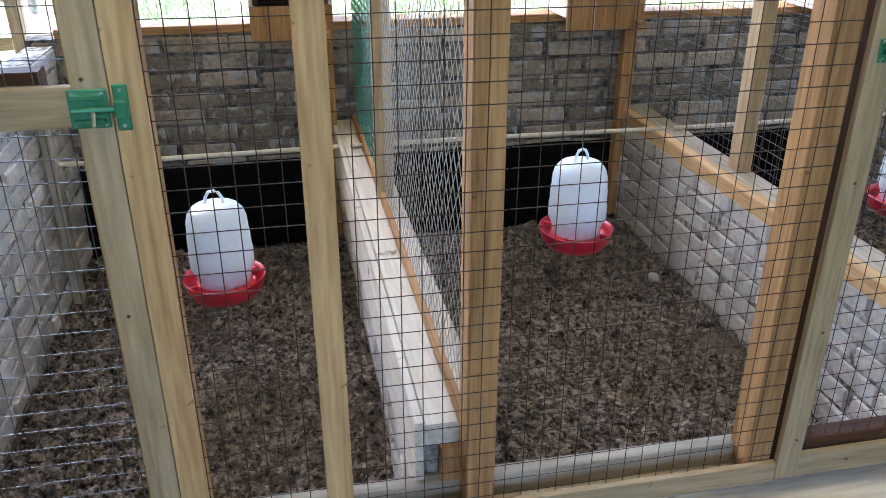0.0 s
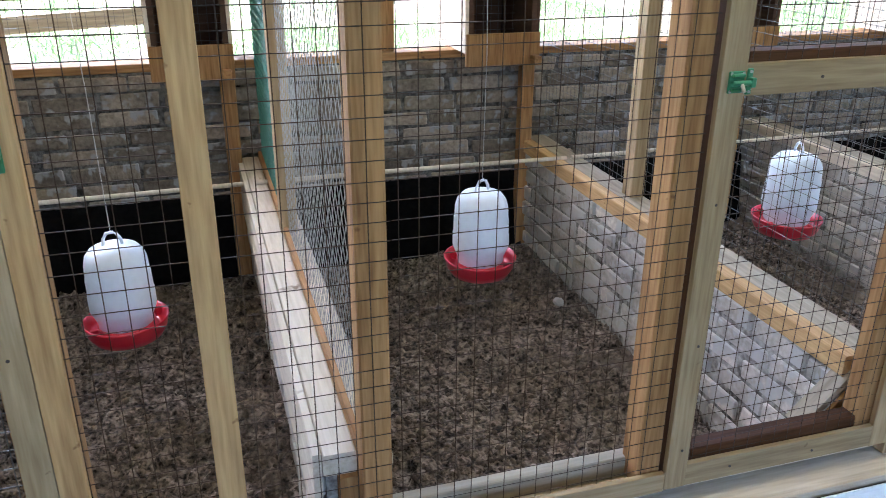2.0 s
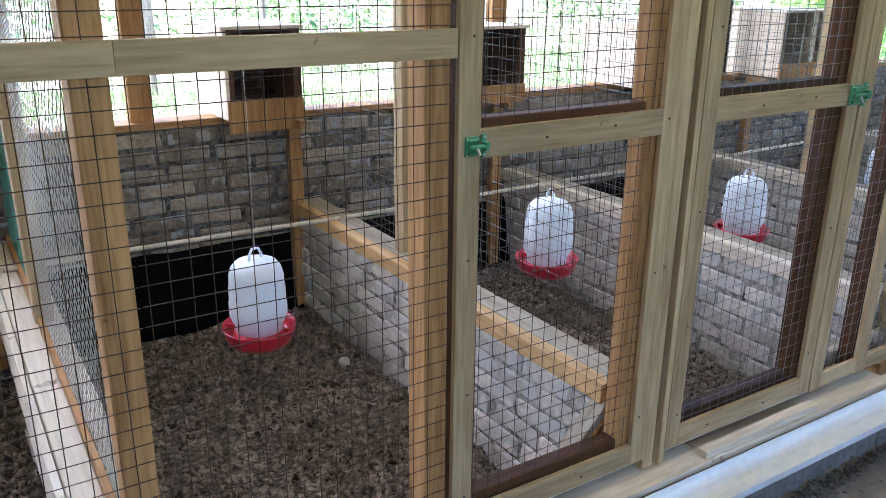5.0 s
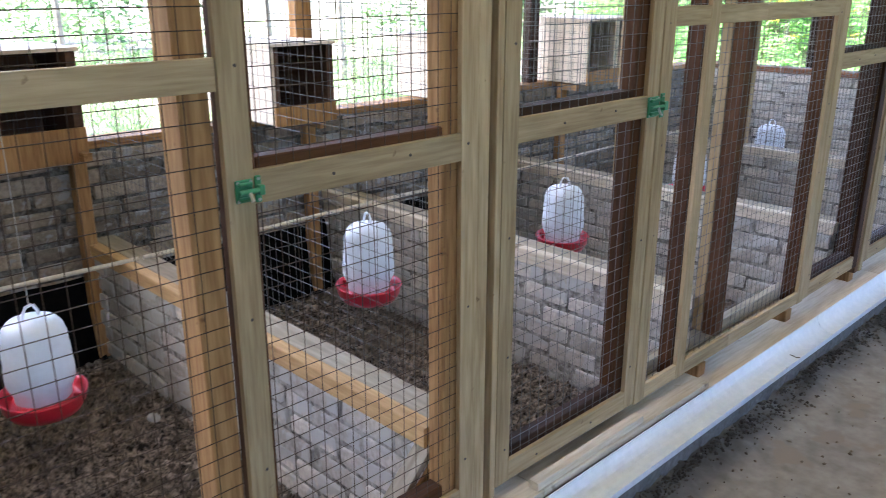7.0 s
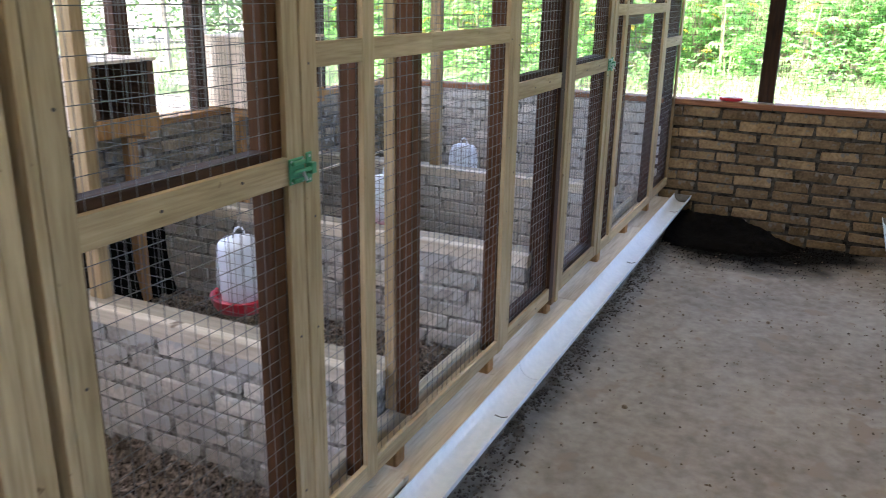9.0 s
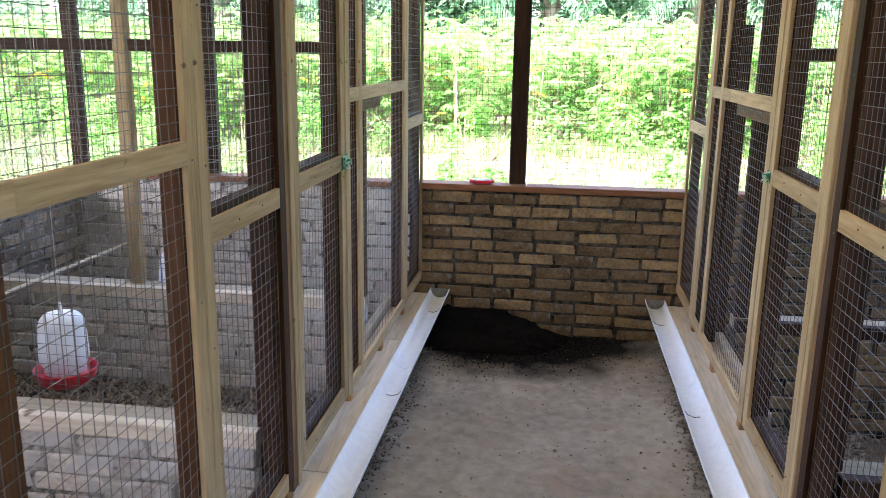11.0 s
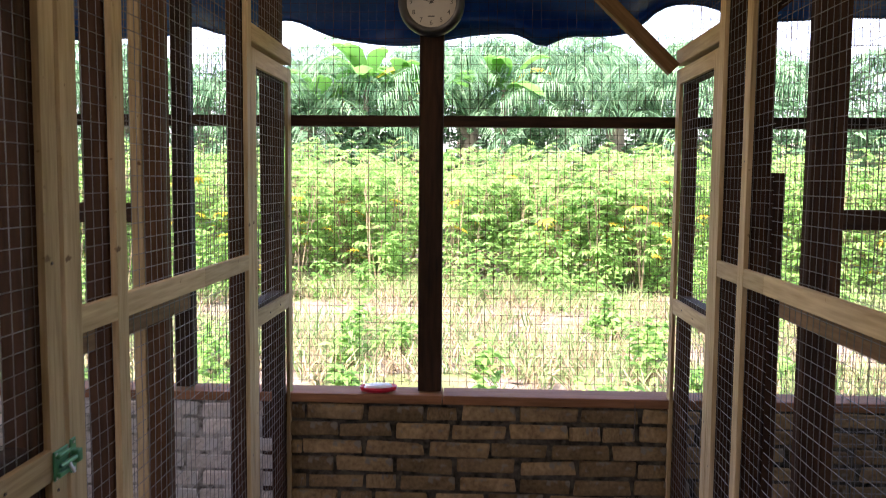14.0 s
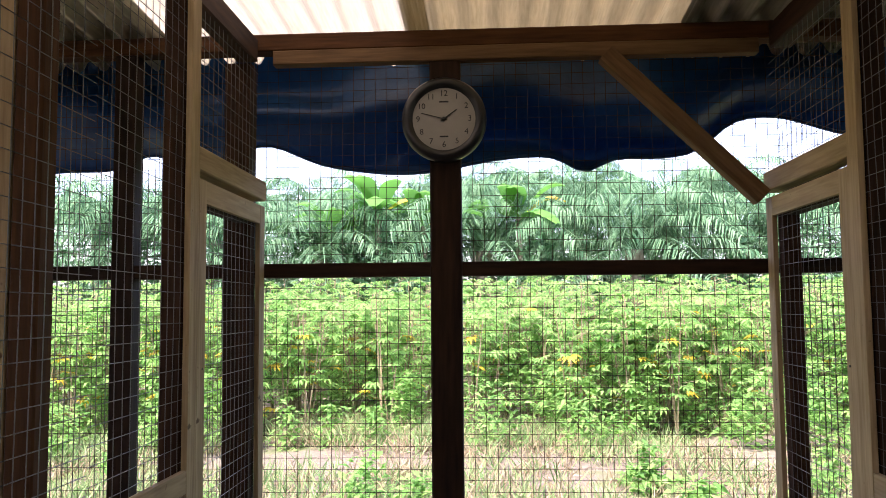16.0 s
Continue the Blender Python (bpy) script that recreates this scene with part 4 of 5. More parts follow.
EDGE = mixed("trodden_crumbs", (0.075, 0.058, 0.042), (0.27, 0.22, 0.16), 20, 0.95, 0.6, vary=0.35, by="island")
litter("edge_clods", 5500, along_troughs, (0.002, 0.010), EDGE, "loose dark earth and droppings along the kerbs")
STONE = plain("pale_stone", (0.5, 0.47, 0.42), 0.8)
for x, y, r in ((1.27, 2.42, 0.022), (3.487, 0.70, 0.012), (4.6, 0.3, 0.01)):
    bm = bmesh.new()
    bmesh.ops.create_icosphere(bm, subdivisions=2, radius=r)
    for v in bm.verts:
        v.co *= 1 + 0.35 * noise.noise(v.co * 60)
        v.co.z *= 0.7
    tagged(part("pebble", bm, STONE if x < 2 else DEBRIS, None, m=Matrix.Translation((x, y, 0.012))), "small pale pebble on the soil" if x < 2 else "small dark clod on the aisle floor", "pebble", "pebbles")


# ---- black mound on the aisle floor, sheet of shade at the foot of the back wall ----
MOUNDBLACK = mixed("black_mound_grain", (0.003, 0.003, 0.003), (0.011, 0.010, 0.009), 30, 1.0, 0.5, rel=0.01)
MOUNDBLACK.node_tree.nodes["Principled BSDF"].inputs["Specular IOR Level"].default_value = 0.05
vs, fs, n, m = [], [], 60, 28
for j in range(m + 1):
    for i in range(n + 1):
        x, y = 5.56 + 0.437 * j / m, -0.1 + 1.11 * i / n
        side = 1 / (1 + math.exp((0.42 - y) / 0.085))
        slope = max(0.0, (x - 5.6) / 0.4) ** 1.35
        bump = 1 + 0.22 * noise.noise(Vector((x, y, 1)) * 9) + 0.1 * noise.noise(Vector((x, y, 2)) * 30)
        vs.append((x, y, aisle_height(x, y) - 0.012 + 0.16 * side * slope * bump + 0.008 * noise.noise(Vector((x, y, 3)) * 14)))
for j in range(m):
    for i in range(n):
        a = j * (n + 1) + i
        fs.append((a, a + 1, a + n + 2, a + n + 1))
litter("ash_crumbs", 6500, lambda: (5.99 - abs(RNG.gauss(0, 0.24)), min(0.62 + RNG.gauss(0, 0.28), 0.99), 0.008), (0.0015, 0.006), MOUNDBLACK, "small black crumbs round the mound")
tagged(put("ash_mound", raw_mesh("ash_mound", vs, fs, MOUNDBLACK, True)), "low black mound against the foot of the wall", "ash")
# Black sheets stand in for the deep shade at the back wall's foot.
FOOTSHADE = mixed("black_sheeting", (0.003, 0.003, 0.003), (0.008, 0.0075, 0.007), 8, 1.0, 0.3)
FOOTSHADE.node_tree.nodes["Principled BSDF"].inputs["Specular IOR Level"].default_value = 0.02
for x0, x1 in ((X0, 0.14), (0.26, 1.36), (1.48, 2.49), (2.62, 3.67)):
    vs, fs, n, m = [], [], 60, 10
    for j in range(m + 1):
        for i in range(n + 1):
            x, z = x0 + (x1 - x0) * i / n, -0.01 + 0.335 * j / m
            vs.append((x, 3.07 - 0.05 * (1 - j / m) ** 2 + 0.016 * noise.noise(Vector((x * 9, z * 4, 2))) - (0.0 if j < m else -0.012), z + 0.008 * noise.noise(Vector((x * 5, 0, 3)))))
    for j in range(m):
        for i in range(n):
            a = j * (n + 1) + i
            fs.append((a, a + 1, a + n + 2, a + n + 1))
    ob = tagged(put("black_sheeting", raw_mesh("black_sheeting", vs, fs, FOOTSHADE, True)), "creased black sheet standing in for shade along the wall's foot", "sheeting", "black sheeting")
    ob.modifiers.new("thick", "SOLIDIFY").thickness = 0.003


# ---- plants ----
def leaf(vs, fs, p, d, up, ln, wd, droop=0.2):
    """One pointed leaf blade, folded along its rib."""
    sd = d.cross(up).normalized()
    n = sd.cross(d)
    o = len(vs)
    mid, tip = p + d * ln * 0.45 + n * ln * 0.04, p + d * ln - n * ln * droop
    vs += [p, mid + sd * wd / 2 + n * wd * 0.12, tip, mid - sd * wd / 2 + n * wd * 0.12, mid]
    fs += [(o, o + 1, o + 4), (o + 1, o + 2, o + 4), (o + 2, o + 3, o + 4), (o + 3, o, o + 4)]


def rnd_dir(lift):
    g = RNG.uniform(0, math.tau)
    return Vector((math.cos(g), math.sin(g), lift)).normalized()


def cassava_field(spots):
    lv, lf, yv, yf, sv, sf = [], [], [], [], [], []
    for x, y, h in spots:
        base = Vector((x, y, land(x, y)))
        for _ in range(RNG.randint(2, 3)):
            lean = Vector((RNG.uniform(-0.16, 0.16), RNG.uniform(-0.16, 0.16), 1))
            top = base + lean * h * RNG.uniform(0.8, 1.05)
            tube(sv, sf, [base, base.lerp(top, 0.5) + Vector((RNG.uniform(-0.04, 0.04), RNG.uniform(-0.04, 0.04), 0)), top], [0.014, 0.011, 0.006], 5)
            for _ in range(17):
                q = 1 - 0.8 * RNG.random() ** 1.3
                p0 = base.lerp(top, q)
                pd = rnd_dir(RNG.uniform(0.0, 0.7))
                p1 = p0 + pd * RNG.uniform(0.14, 0.3) * (h / 1.5)
                yellow = q < 0.8 and RNG.random() < 0.045
                V, F = (yv, yf) if yellow else (lv, lf)
                tube(sv, sf, [p0, p1], 0.003, 3)
                out = Vector((pd.x, pd.y, RNG.uniform(-0.5, 0.1))).normalized()
                up = Vector((RNG.uniform(-0.3, 0.3), RNG.uniform(-0.3, 0.3), 1)).normalized()
                sd = out.cross(up).normalized()
                for k in range(7):
                    a = (k - 3) * 0.52
                    leaf(V, F, p1, (out * math.cos(a) + sd * math.sin(a)).normalized(), up, RNG.uniform(0.15, 0.22) * (1 - 0.08 * abs(k - 3)), 0.055)
    f = thing("cassava_crop", (11, 0, 0), "dense field of bright green cassava plants with some yellowed leaves", "crop", kind="stuff")
    for nm, v, fc, mt in (("leaves", lv, lf, CASSAVA), ("yellow_leaves", yv, yf, YELLOWLEAF), ("stems", sv, sf, STEM)):
        put(nm, raw_mesh(nm, v, fc, mt), f)


spots = []
for _ in range(430):
    x = 15.2 + 9 * RNG.random() ** 1.1
    y = RNG.uniform(-0.78, 0.78) * (x - 2) + 0.4
    spots.append((x, y, RNG.uniform(1.6, 2.2) + 0.06 * (x - 16)))
cassava_field(spots)


def tufts(name, n, where, h, mat, label):
    vs, fs = [], []
    for _ in range(n):
        x, y = where()
        p = Vector((x, y, land(x, y) - 0.01))
        for _ in range(7):
            d = rnd_dir(RNG.uniform(0.6, 3))
            leaf(vs, fs, p + Vector((RNG.uniform(-0.08, 0.08), RNG.uniform(-0.08, 0.08), 0)), d, Vector((RNG.uniform(-1, 1), RNG.uniform(-1, 1), 0.2)).normalized(), RNG.uniform(*h), 0.016, RNG.uniform(0, 0.5))
    return tagged(put(name, raw_mesh(name, vs, fs, mat)), label, "grass", kind="stuff")


def clumped(f, thr):
    while True:
        x, y = f()
        if noise.noise(Vector((x * 0.5, y * 0.5, 9))) > thr + RNG.uniform(-0.25, 0.25):
            return x, y


def strip_east():
    x = 6.6 + 11 * RNG.random() ** 0.8
    return x, RNG.uniform(-0.85, 0.85) * (x - 1.5)


def strip_north():
    return RNG.uniform(-9, 16), RNG.uniform(3.8, 16)


tufts("weeds", 3600, lambda: clumped(strip_east, 0.0), (0.12, 0.42), GRASS, "low green weeds on the sandy verge")
tufts("dry_grass", 4600, lambda: clumped(strip_east, -0.15), (0.08, 0.34), STRAW, "dry straw-coloured grass on the verge")
und = []
for _ in range(230):
    x = 13.6 + 6 * RNG.random()
    und.append((x, RNG.uniform(-0.8, 0.8) * (x - 2) + 0.4, RNG.uniform(0.3, 0.7), RNG.uniform(0.4, 1.1)))
for _ in range(45):
    x = 8 + 6 * RNG.random()
    und.append((x, RNG.uniform(-0.8, 0.8) * (x - 2) + 0.4, RNG.uniform(0.2, 0.45), RNG.uniform(0.15, 0.6)))
tufts("weeds_north", 2600, lambda: clumped(strip_north, 0.06), (0.1, 0.4), GRASS, "green grass patches beside the building")


def strip_south():
    return RNG.uniform(2, 16), RNG.uniform(-14, -3.4)


tufts("weeds_south", 2200, lambda: clumped(strip_south, -0.05), (0.12, 0.5), GRASS, "green grass beside the building")


def oil_palm(x, y, h, n=34, reach=5.0):
    t = thing("oil_palm", (x, y, land(x, y)), "oil palm with long drooping feathered fronds", "palm", "oil palms")
    v, f = tube([], [], [Vector((x, y, -0.1)), Vector((x + 0.05, y, h * 0.5)), Vector((x, y + 0.05, h))], [0.34, 0.28, 0.24], 10)
    put("trunk", raw_mesh("trunk", v, f, BARK, True), t)
    vs, fs = [], []
    for k in range(n):
        g, lift = k * 2.4 + RNG.uniform(-0.2, 0.2), 0.1 + 2.0 * (k / n)
        d0 = Vector((math.cos(g), math.sin(g), lift)).normalized()
        ln = reach * RNG.uniform(0.8, 1.1)
        pts = [Vector((x, y, h)) + d0 * ln * q + Vector((0, 0, -1)) * ln * 0.62 * q * q for q in (0, 0.2, 0.4, 0.6, 0.8, 1.0)]
        tube(vs, fs, pts, [0.03, 0.026, 0.02, 0.015, 0.01, 0.005], 4)
        m = 96
        for i in range(m):
            q = 0.12 + 0.86 * i / m
            j = min(int(q * 5), 4)
            p = pts[j].lerp(pts[j + 1], q * 5 - j)
            ax = (pts[j + 1] - pts[j]).normalized()
            sd = ax.cross(Vector((0, 0, 1))).normalized() * (1 if i % 2 else -1)
            leaf(vs, fs, p, (sd + ax * 0.6 + Vector((0, 0, RNG.uniform(-0.55, 0.1)))).normalized(), Vector((0, 0, 1)), ln * 0.17 * (1 - 0.6 * abs(q - 0.45)) * RNG.uniform(0.75, 1.15), 0.042, 0.4)
    put("crown", raw_mesh("crown", vs, fs, PALM), t)


for x, y, h in ((26.2, 5.2, 1.9), (26.6, 0.6, 2.1), (25.6, -3.4, 2.0), (27.5, -6.8, 2.2), (31, 3.0, 3.2), (30.5, -1.4, 3.2), (31, -5.6, 3.4), (30, 9.5, 2.8), (35, 7, 4.0), (30, -11, 3.0), (36, -9, 4.4), (31, 14, 3.2), (37, 1, 4.8), (26, 10.5, 2.2), (36, -3, 4.6)):
    oil_palm(x, y, h + 1.3)


def banana(x, y, h):
    t = thing("banana_plant", (x, y, land(x, y)), "banana plant with broad bright green leaves", "banana plant", "banana plants")
    v, f = tube([], [], [Vector((x, y, -0.1)), Vector((x, y, h))], [0.12, 0.08], 10)
    put("trunk", raw_mesh("trunk", v, f, BARK, True), t)
    for k in range(10):
        vs, fs = [], []
        g, ln = k * 2.4 + x, RNG.uniform(2.2, 3.0)
        d = Vector((math.cos(g), math.sin(g), RNG.uniform(0.5, 2.6))).normalized()
        sd = d.cross(Vector((0, 0, 1))).normalized()
        for i in range(17):
            q = i / 16
            p = Vector((x, y, h - 0.1)) + d * ln * q - Vector((0, 0, 1)) * ln * 0.55 * q ** 2.2
            w = 0.012 if q < 0.14 else (0.27 * math.sin((q - 0.14) / 0.86 * math.pi * 0.97 + 0.06) ** 0.55 * RNG.uniform(0.86, 1.0) + 0.01)
            vs += [p + sd * w - Vector((0, 0, 0.35 * w)), p, p - sd * w - Vector((0, 0, 0.35 * w))]
        for i in range(16):
            a = i * 3
            fs += [(a, a + 1, a + 4, a + 3), (a + 1, a + 2, a + 5, a + 4)]
        put("leaf", raw_mesh("leaf", vs, fs, YELLOWLEAF if k in (2,) else BANANA, True), t)


for x, y, h in ((25.6, 3.5, 3.9), (26.0, 2.3, 3.6), (25.4, -0.3, 3.7), (26.4, 4.7, 3.3)):
    banana(x, y, h + 0.45)


def thicket(name, spots, mat, label, size=0.16, n=420):
    vs, fs = [], []
    for x, y, r, h in spots:
        for _ in range(n):
            g, q = RNG.uniform(0, math.tau), RNG.random() ** 0.4
            z = h * RNG.random()
            rr = r * q * (0.6 + 0.6 * noise.noise(Vector((x + math.cos(g), y + math.sin(g), z)) * 1.2)) * (1.15 - 0.55 * z / h)
            p = Vector((x + rr * math.cos(g), y + rr * math.sin(g), land(x, y) + z))
            leaf(vs, fs, p, rnd_dir(RNG.uniform(-0.6, 0.8)), Vector((RNG.uniform(-0.6, 0.6), RNG.uniform(-0.6, 0.6), 1)).normalized(), size * RNG.uniform(0.6, 1.6), size * 0.5)
    return tagged(put(name, raw_mesh(name, vs, fs, mat)), label, "bushes", kind="stuff")


dv, df = [], []
for _ in range(2600):
    x, y = clumped(strip_east, -0.05)
    leaf(dv, df, Vector((x, y, land(x, y) + RNG.uniform(0.01, 0.05))), rnd_dir(RNG.uniform(-0.1, 0.35)), Vector((RNG.uniform(-0.5, 0.5), RNG.uniform(-0.5, 0.5), 1)).normalized(), RNG.uniform(0.08, 0.22), RNG.uniform(0.03, 0.08), RNG.uniform(-0.2, 0.4))
tagged(put("dead_leaves", raw_mesh("dead_leaves", dv, df, DEADLEAF)), "curled grey-brown dead leaves on the verge", "leaves", kind="stuff")
thicket("undergrowth", und, CASSAVA, "low leafy weeds and seedlings in front of the crop", 0.11, 130)
mid = []
for _ in range(210):
    x = RNG.uniform(24.5, 32)
    mid.append((x, RNG.uniform(-0.75, 0.75) * (x - 2) + 0.4, RNG.uniform(1.2, 2.4), RNG.uniform(2.4, 4.8)))
thicket("palm_undergrowth", mid, PALM, "dense dark undergrowth below the palms", 0.3, 260)
# Green shows past the last pens; the unseen rest is added to block light.
scrub = []
for _ in range(150):
    scrub.append((RNG.uniform(-6, 14), RNG.uniform(-9.5, -4.6), RNG.uniform(0.6, 1.3), RNG.uniform(0.7, 2.6)))
thicket("south_scrub", scrub, BUSH, "thick green scrub on the far side, mostly unseen, blocking south light", 0.17, 170)
bel = []
for k in range(64):
    g = RNG.uniform(-2.3, 2.9)
    d = RNG.uniform(15, 27)
    x, y = 2.6 + d * math.cos(g), 0.4 + d * math.sin(g) * 0.95
    if x > 13 and abs(y) < 0.9 * (x - 2):
        x, y = 40 + 8 * RNG.random(), y * 2
    bel.append((x, y, RNG.uniform(1.4, 2.8) * (1 if x < 39 else 1.6), RNG.uniform(2.0, 5.0)))
thicket("tree_belt", bel, BUSH, "belt of dense green bushes and trees round the plot", 0.24, 520)


# ---- young trees and timber behind the building ----
def young_tree(x, y, h, group):
    t = thing("young_tree", (x, y, land(x, y)), "slender pale-stemmed young tree with sparse green crown", "tree", group)
    p = [Vector((x, y, -0.1)), Vector((x + RNG.uniform(-0.1, 0.1), y, h * 0.5)), Vector((x + RNG.uniform(-0.2, 0.2), y, h))]
    v, f = tube([], [], p, [0.05, 0.04, 0.015], 7)
    for _ in range(7):
        q = p[1].lerp(p[2], RNG.random())
        tube(v, f, [q, q + rnd_dir(0.7) * RNG.uniform(0.4, 0.8)], [0.015, 0.005], 5)
    put("trunk", raw_mesh("trunk", v, f, BARK, True), t)
    vs, fs = [], []
    for _ in range(420):
        c = p[1].lerp(p[2], RNG.random() ** 0.7)
        q = c + rnd_dir(RNG.uniform(-0.5, 1)) * 0.9 * RNG.random() ** 0.6
        leaf(vs, fs, q, rnd_dir(RNG.uniform(-0.8, 0.4)), Vector((RNG.uniform(-0.5, 0.5), 0, 1)).normalized(), RNG.uniform(0.12, 0.24), 0.07)
    put("crown", raw_mesh("crown", vs, fs, BUSH), t)


for x, y, h in ((-2.5, 9.5, 3.4), (0.4, 11, 3.8), (2.2, 9, 3.2), (4.4, 11.5, 4), (6.2, 9.2, 3.4), (8.3, 10.5, 3.8), (10.2, 8.6, 3.3), (-5, 11, 4), (12, 11, 4), (7.4, 12.5, 4.2), (3.2, 13, 4.2)):
    young_tree(x, y, h, "young trees")

st = thing("timber_trestle", (-0.35, 4.6, -0.05), "rough timber trestle standing on the sand outside", "trestle")
timber("top_bar", (-1.5, 4.6, 0.78), (0.25, 4.6, 0.86), 0.09, 0.06, GREYWOOD, st, side=(0, 0, 1))
timber("lower_bar", (-1.5, 4.63, 0.52), (0.2, 4.63, 0.6), 0.07, 0.04, GREYWOOD, st, side=(0, 0, 1))
for x, dy in ((-1.3, -0.2), (-1.3, 0.25), (0.0, -0.2), (0.0, 0.25)):
    timber("leg", (x - 0.06 * (1 if dy > 0 else -1), 4.6 + dy, -0.06), (x, 4.6 + 0.04 * (1 if dy > 0 else -1), 0.8), 0.06, 0.045, GREYWOOD, st)

# ---- brick walls ----
BL, BH, BD = 0.212, 0.053, 0.105
CL, CH = 0.224, 0.0645


def brick_mesh(k, mat, name):
    rr = random.Random(k)
    bm = bmesh.new()
    vs = bmesh.ops.create_cube(bm, size=1)["verts"]
    for v in vs:
        v.co = Vector((v.co.x * BL + rr.uniform(-0.006, 0.006), v.co.y * BD + rr.uniform(-0.0035, 0.0035), v.co.z * BH + rr.uniform(-0.004, 0.004)))
    bmesh.ops.bevel(bm, geom=list(bm.edges), offset=0.0045, segments=1, affect="EDGES")
    for v in bm.verts:
        v.co += Vector((rr.uniform(-1, 1), rr.uniform(-1, 1), rr.uniform(-1, 1))) * 0.0012
    return mesh_of(name, bm, mat)


BRICK_SET = [brick_mesh(k, BRICK, "brick") for k in range(12)]
BROWN_SET = [brick_mesh(k, BROWNBRICK, "brick") for k in range(12)]
PALE_SET = [brick_mesh(k, PALEBRICK, "brick") for k in range(12)]
KINDS = {"raw": (BRICK_SET, MORTAR, BRICKS), "brown": (BROWN_SET, DARKMORTAR, BROWNBRICKS), "pale": (PALE_SET, PALEMORTAR, PALEBRICKS)}


def brick_wall(name, a, b, z0, z1, near, label, look_of="raw"):
    """A wall along x or y from a to b, one brick thick, on its mortar core. near: each brick a part, else joined."""
    bricks, mortar, rest = KINDS[look_of]
    a, b = Vector((*a, 0)), Vector((*b, 0))
    d = (b - a).normalized()
    ang = math.atan2(d.y, d.x)
    ln = (b - a).length
    base = Matrix.Translation(a) @ pose(0, 0, 0, 0, 0, math.degrees(ang))
    core = bmesh.new()
    block(core, 0, ln, -BD / 2 + 0.0092, BD / 2 - 0.0092, z0 - 0.03, z1)
    w = put(name, mesh_of(name, core, mortar), None, base)
    tagged(w, label, "wall", kind="structure")
    rows = int((z1 - z0) / CH + 0.35)
    ch = (z1 - z0) / rows
    jv, jf = [], []
    count = 0
    for r in range(rows):
        off = -0.5 * CL * (r % 2) + RNG.uniform(-0.02, 0.02)
        x = off
        while x < ln:
            step = CL * RNG.choice((1.0, 1.0, 1.0, 1.06, 0.93, 0.55 if RNG.random() < 0.5 else 1.0))
            x0, x1 = max(x, 0.0), min(x + step, ln)
            if x1 - x0 > 0.05:
                q = (x1 - x0) / CL * RNG.uniform(0.94, 1.0)
                mesh = RNG.choice(bricks)
                flip = 180 * RNG.randint(0, 1)
                m = base @ Matrix.Translation(((x0 + x1) / 2 + RNG.uniform(-0.005, 0.005), RNG.uniform(-0.006, 0.006), z0 + ch * (r + 0.5) + RNG.uniform(-0.004, 0.004))) @ pose(0, 0, 0, RNG.uniform(-1, 1), RNG.uniform(-1.4, 1.4), flip + RNG.uniform(-1.2, 1.2)) @ Matrix.Diagonal((q, 1, ch / CH * RNG.uniform(0.88, 1.04), 1))
                m.translation.z = z0 + ch * (r + 0.5) + RNG.uniform(-0.004, 0.004)
                if near and count < 300:
                    put("brick", mesh, w, m)
                    count += 1
                else:
                    o = len(jv)
                    jv += [w.matrix_basis.inverted() @ m @ v.co for v in mesh.vertices]
                    jf += [tuple(o + i for i in p.vertices) for p in mesh.polygons]
            x += step
    if jv:
        me = raw_mesh("far_bricks", jv, jf, rest)
        ob = put("far_bricks", me, w, base)
        ob["kind"] = "stuff"
    return w


h = BD / 2
east = brick_wall("wall_east", (X1 + h, 1.12), (X1 + h, -2.5), 0.0, TOP, True, "half-height raw brown brick gable wall with rough mortar", "brown")
brick_wall("wall_east_pens", (X1 + h, 3.2), (X1 + h, 1.123), 0.0, TOP, True, "half-height dusty grey brick gable wall behind the last pen", "pale")
north = brick_wall("wall_north", (X0 - 0.1, BACK + h), (X1, BACK + h), 0.0, TOP, True, "half-height raw grey-brown brick back wall behind the pens")
# Darker brown brick here puts the opposite pens' shade into the colour.
south = brick_wall("wall_south", (X0 - 0.1, side_y(BACK, -1) - h), (X1, side_y(BACK, -1) - h), 0.0, TOP, False, "half-height raw brick back wall of the opposite pens, coloured brown for their shade", "brown")
# Pale brick makes up by colour for light the added side wall blocks.
brick_wall("wall_west", (X0 - h, BACK), (X0 - h, 1.16), 0.0, TOP - 0.02, True, "raw grey brick end wall beside the first pen, paled for missing light", "pale")
brick_wall("wall_west_south", (X0 - h, side_y(1.16, -1)), (X0 - h, side_y(BACK, -1)), 0.0, TOP + 0.1, False, "raw brick end wall beside the opposite pens")
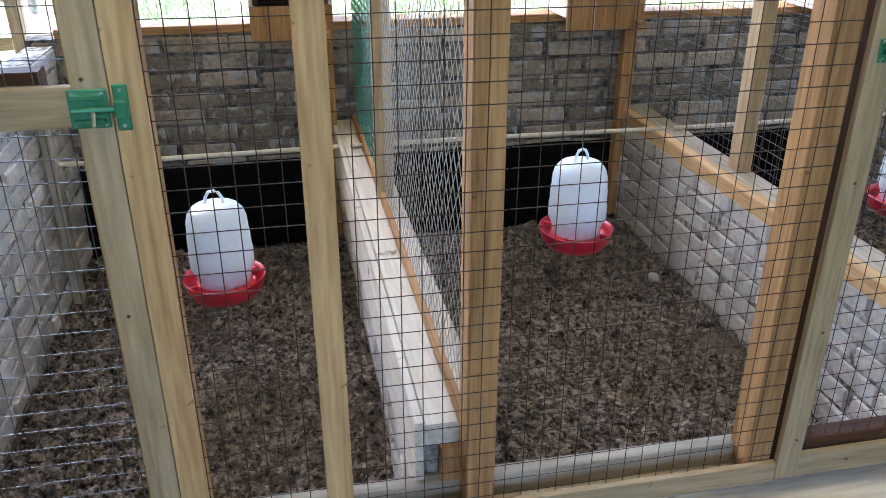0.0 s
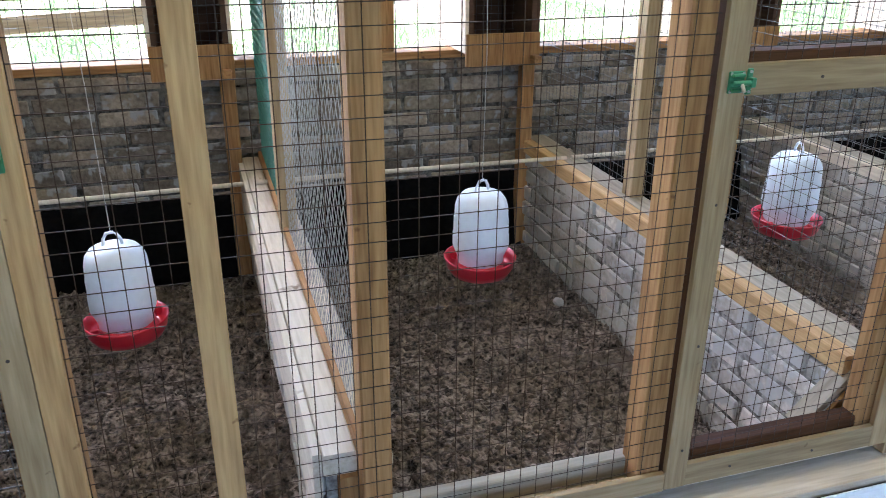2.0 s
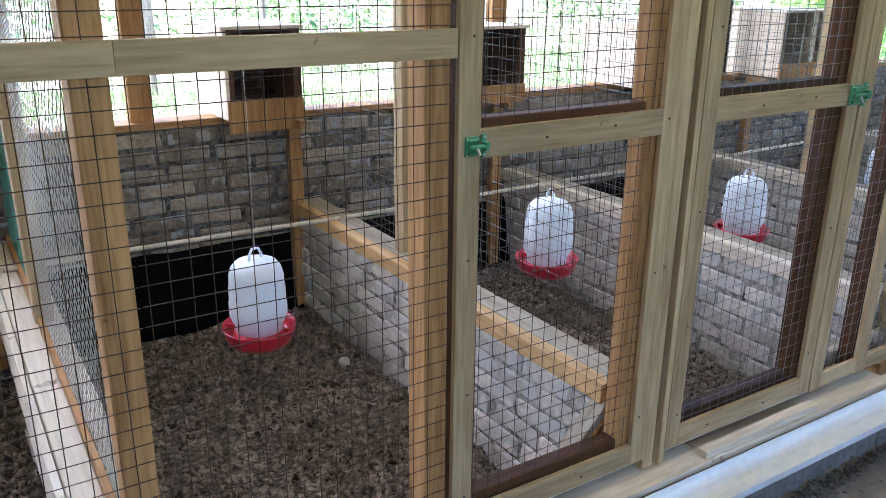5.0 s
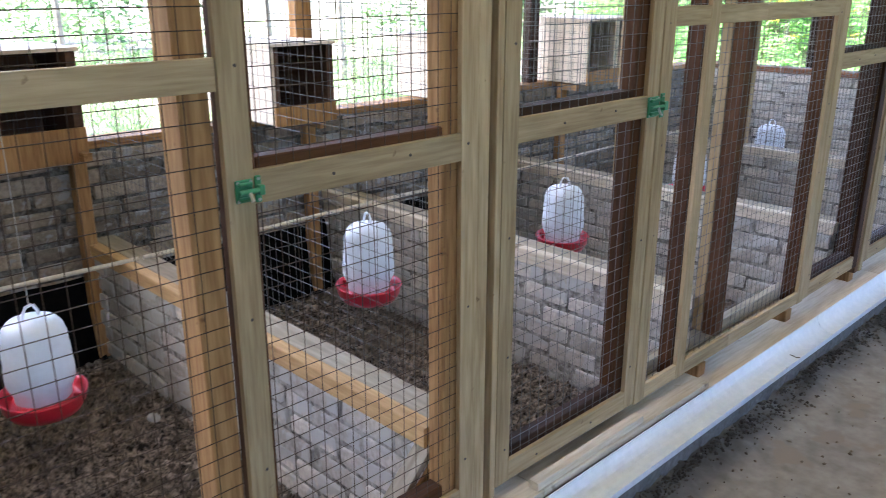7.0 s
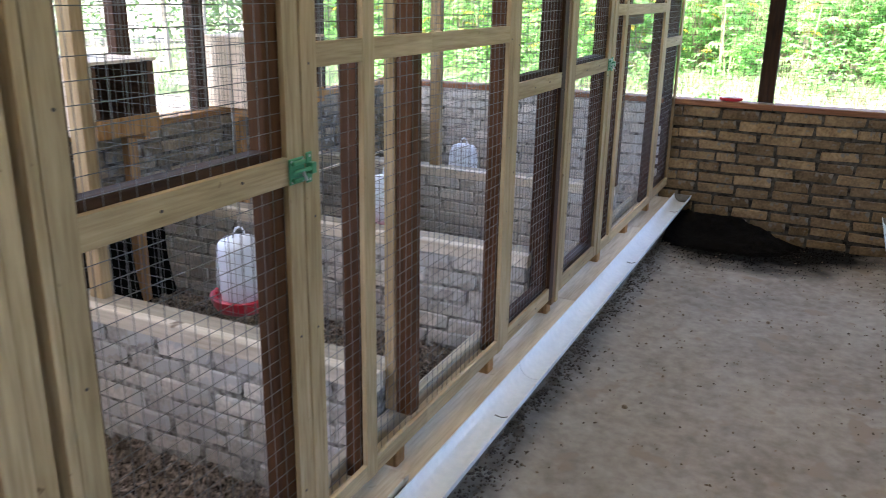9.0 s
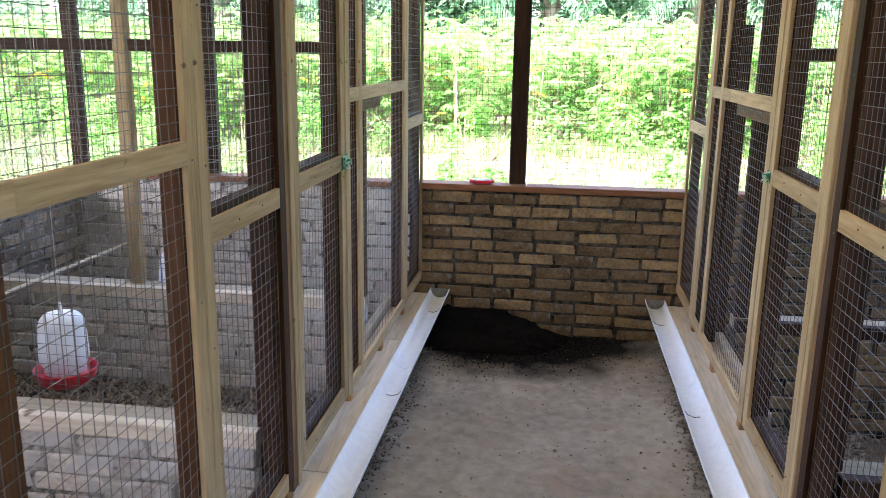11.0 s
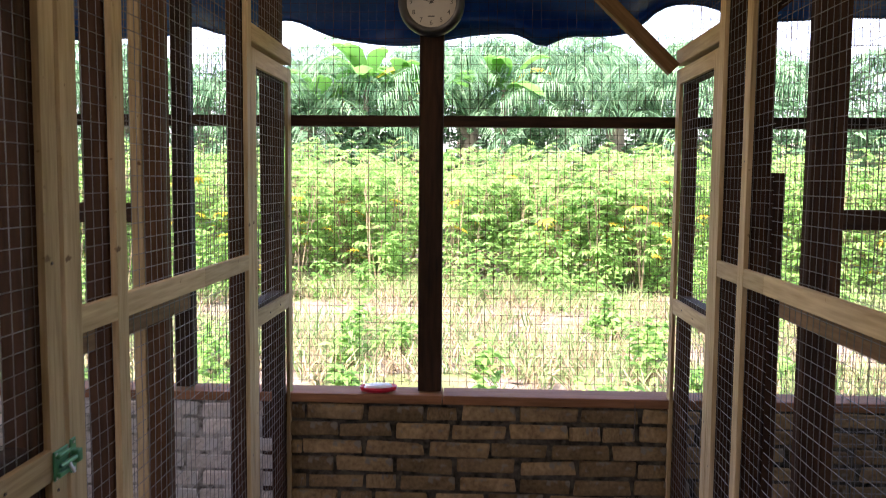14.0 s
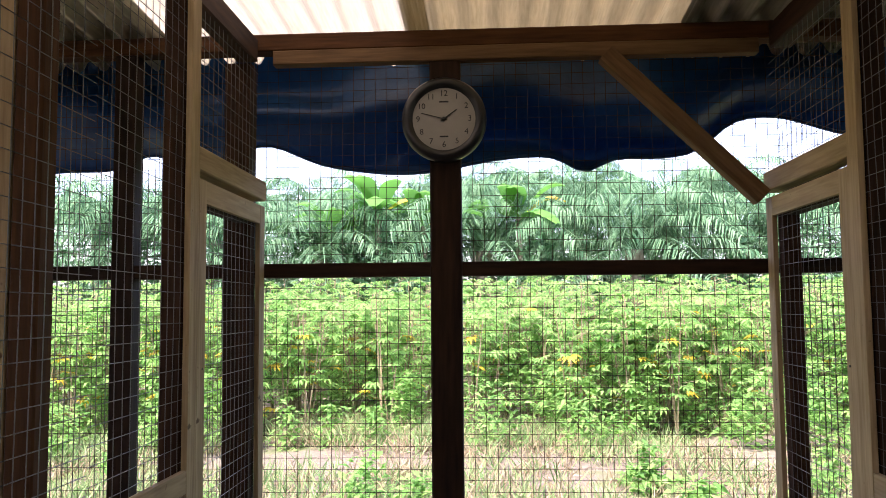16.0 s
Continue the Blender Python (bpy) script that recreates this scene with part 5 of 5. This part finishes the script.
def dress(w, x, s):
    """Cap, batten, post and netting on a low partition."""
    a, b = side_y(1.15, s), side_y(BACK - 0.01, s)
    if x < 1:
        a = side_y(1.135, s)
        timber("end_block", (x + 0.012, side_y(1.138, s), 0.2925), (x + 0.012, side_y(1.138, s), CAP), 0.07, 0.03, AMBER, w, label="short amber block")
        timber("board", (x - 0.060, a, 0.372), (x - 0.060, b, 0.372), 0.19, 0.016, CREAM, w, (0, 0, 1), "wide pale weathered board")
        timber("cap", (x - 0.019, a, CAP + 0.024), (x - 0.019, b, CAP + 0.024), 0.046, 0.062, CREAM, w, (0, 0, 1), "pale weathered plank")
        timber("batten", (x + 0.019, a, CAP + 0.036), (x + 0.019, b, CAP + 0.036), 0.07, 0.012, AMBER, w, (0, 0, 1), "amber batten")
        timber("cap", (x + 0.055, a, CAP + 0.014), (x + 0.055, b, CAP + 0.014), 0.026, 0.05, CREAM, w, (0, 0, 1), "pale weathered plank")
    else:
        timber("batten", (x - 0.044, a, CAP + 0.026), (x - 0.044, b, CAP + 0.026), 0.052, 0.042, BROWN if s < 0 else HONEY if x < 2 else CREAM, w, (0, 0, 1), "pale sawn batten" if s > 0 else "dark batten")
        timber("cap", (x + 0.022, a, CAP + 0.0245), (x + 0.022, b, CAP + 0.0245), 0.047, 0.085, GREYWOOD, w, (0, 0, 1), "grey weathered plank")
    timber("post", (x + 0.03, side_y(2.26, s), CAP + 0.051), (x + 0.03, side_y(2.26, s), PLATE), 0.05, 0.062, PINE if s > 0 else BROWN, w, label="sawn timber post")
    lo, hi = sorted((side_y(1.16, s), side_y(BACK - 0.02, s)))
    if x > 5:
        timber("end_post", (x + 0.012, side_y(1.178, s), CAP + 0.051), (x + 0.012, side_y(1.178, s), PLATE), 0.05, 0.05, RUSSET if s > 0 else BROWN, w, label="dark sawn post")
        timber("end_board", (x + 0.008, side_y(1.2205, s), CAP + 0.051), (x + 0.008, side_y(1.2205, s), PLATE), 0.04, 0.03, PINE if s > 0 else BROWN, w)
        for p, q in ((1.24, 2.225), (2.295, BACK - 0.02)):
            timber("mid_rail", (x + 0.028, side_y(p, s), 1.553), (x + 0.028, side_y(q, s), 1.553), 0.05, 0.036, BROWN, w, (0, 0, 1), "dark timber rail")
    if x < 1 and s > 0:
        wire_net(w, (x + 0.028, lo, CAP + 0.045), (0, 1, 0), (0, 0, 1), 1.1, 1.96, "netting", 0.042, 0.0010, PALEWIRE, diamond=True)
        wire_net(w, (x + 0.028, lo + 1.1, CAP + 0.045), (0, 1, 0), (0, 0, 1), hi - lo - 1.1, 1.95, "green_netting", 0.044, 0.0019, NET, diamond=True)
        for q in (0.006, 1.12):
            timber("net_batten", (x + 0.036, lo + q, CAP + 0.072), (x + 0.036, lo + q, 2.4), 0.012, 0.025, CREAM, w)
    else:
        wire_net(w, (x + 0.05, lo, CAP + 0.06), (0, 1, 0), (0, 0, 1), hi - lo, 1.95, "netting", r=0.0009)


for i, x in enumerate(PARTS):
    for s, nm in ((1, "north"), (-1, "south")):
        x += 0.050 if i == 0 and s > 0 else 0
        # South partitions take the brown brick too, dimming those pens by colour.
        w = brick_wall("partition_%s_%d" % (nm, i + 1), (x, side_y(1.155, s)), (x, side_y(BACK, s)), 0.0, CAP, s > 0, "low dusty raw brick partition between two pens with netting above", "pale" if s > 0 else "brown")
        dress(w, x, s)
for a, b in ((-2.5, 0.5), (0.504, 3.2)):
    timber("cap", (6.055, a, TOP + 0.021), (6.055, b, TOP + 0.021), 0.034, 0.125, REDPLANK, east, (0, 0, 1), "dark reddish plank")
for s, w in ((1, north), (-1, south)):
    for a, b in ((X0, 2.6), (2.604, X1 - 0.02)):
        timber("cap", (a, side_y(BACK + 0.055, s), TOP + 0.017), (b, side_y(BACK + 0.055, s), TOP + 0.017), 0.03, 0.125, AMBER if s > 0 else BROWN, w, (0, 0, 1), "amber timber plank")
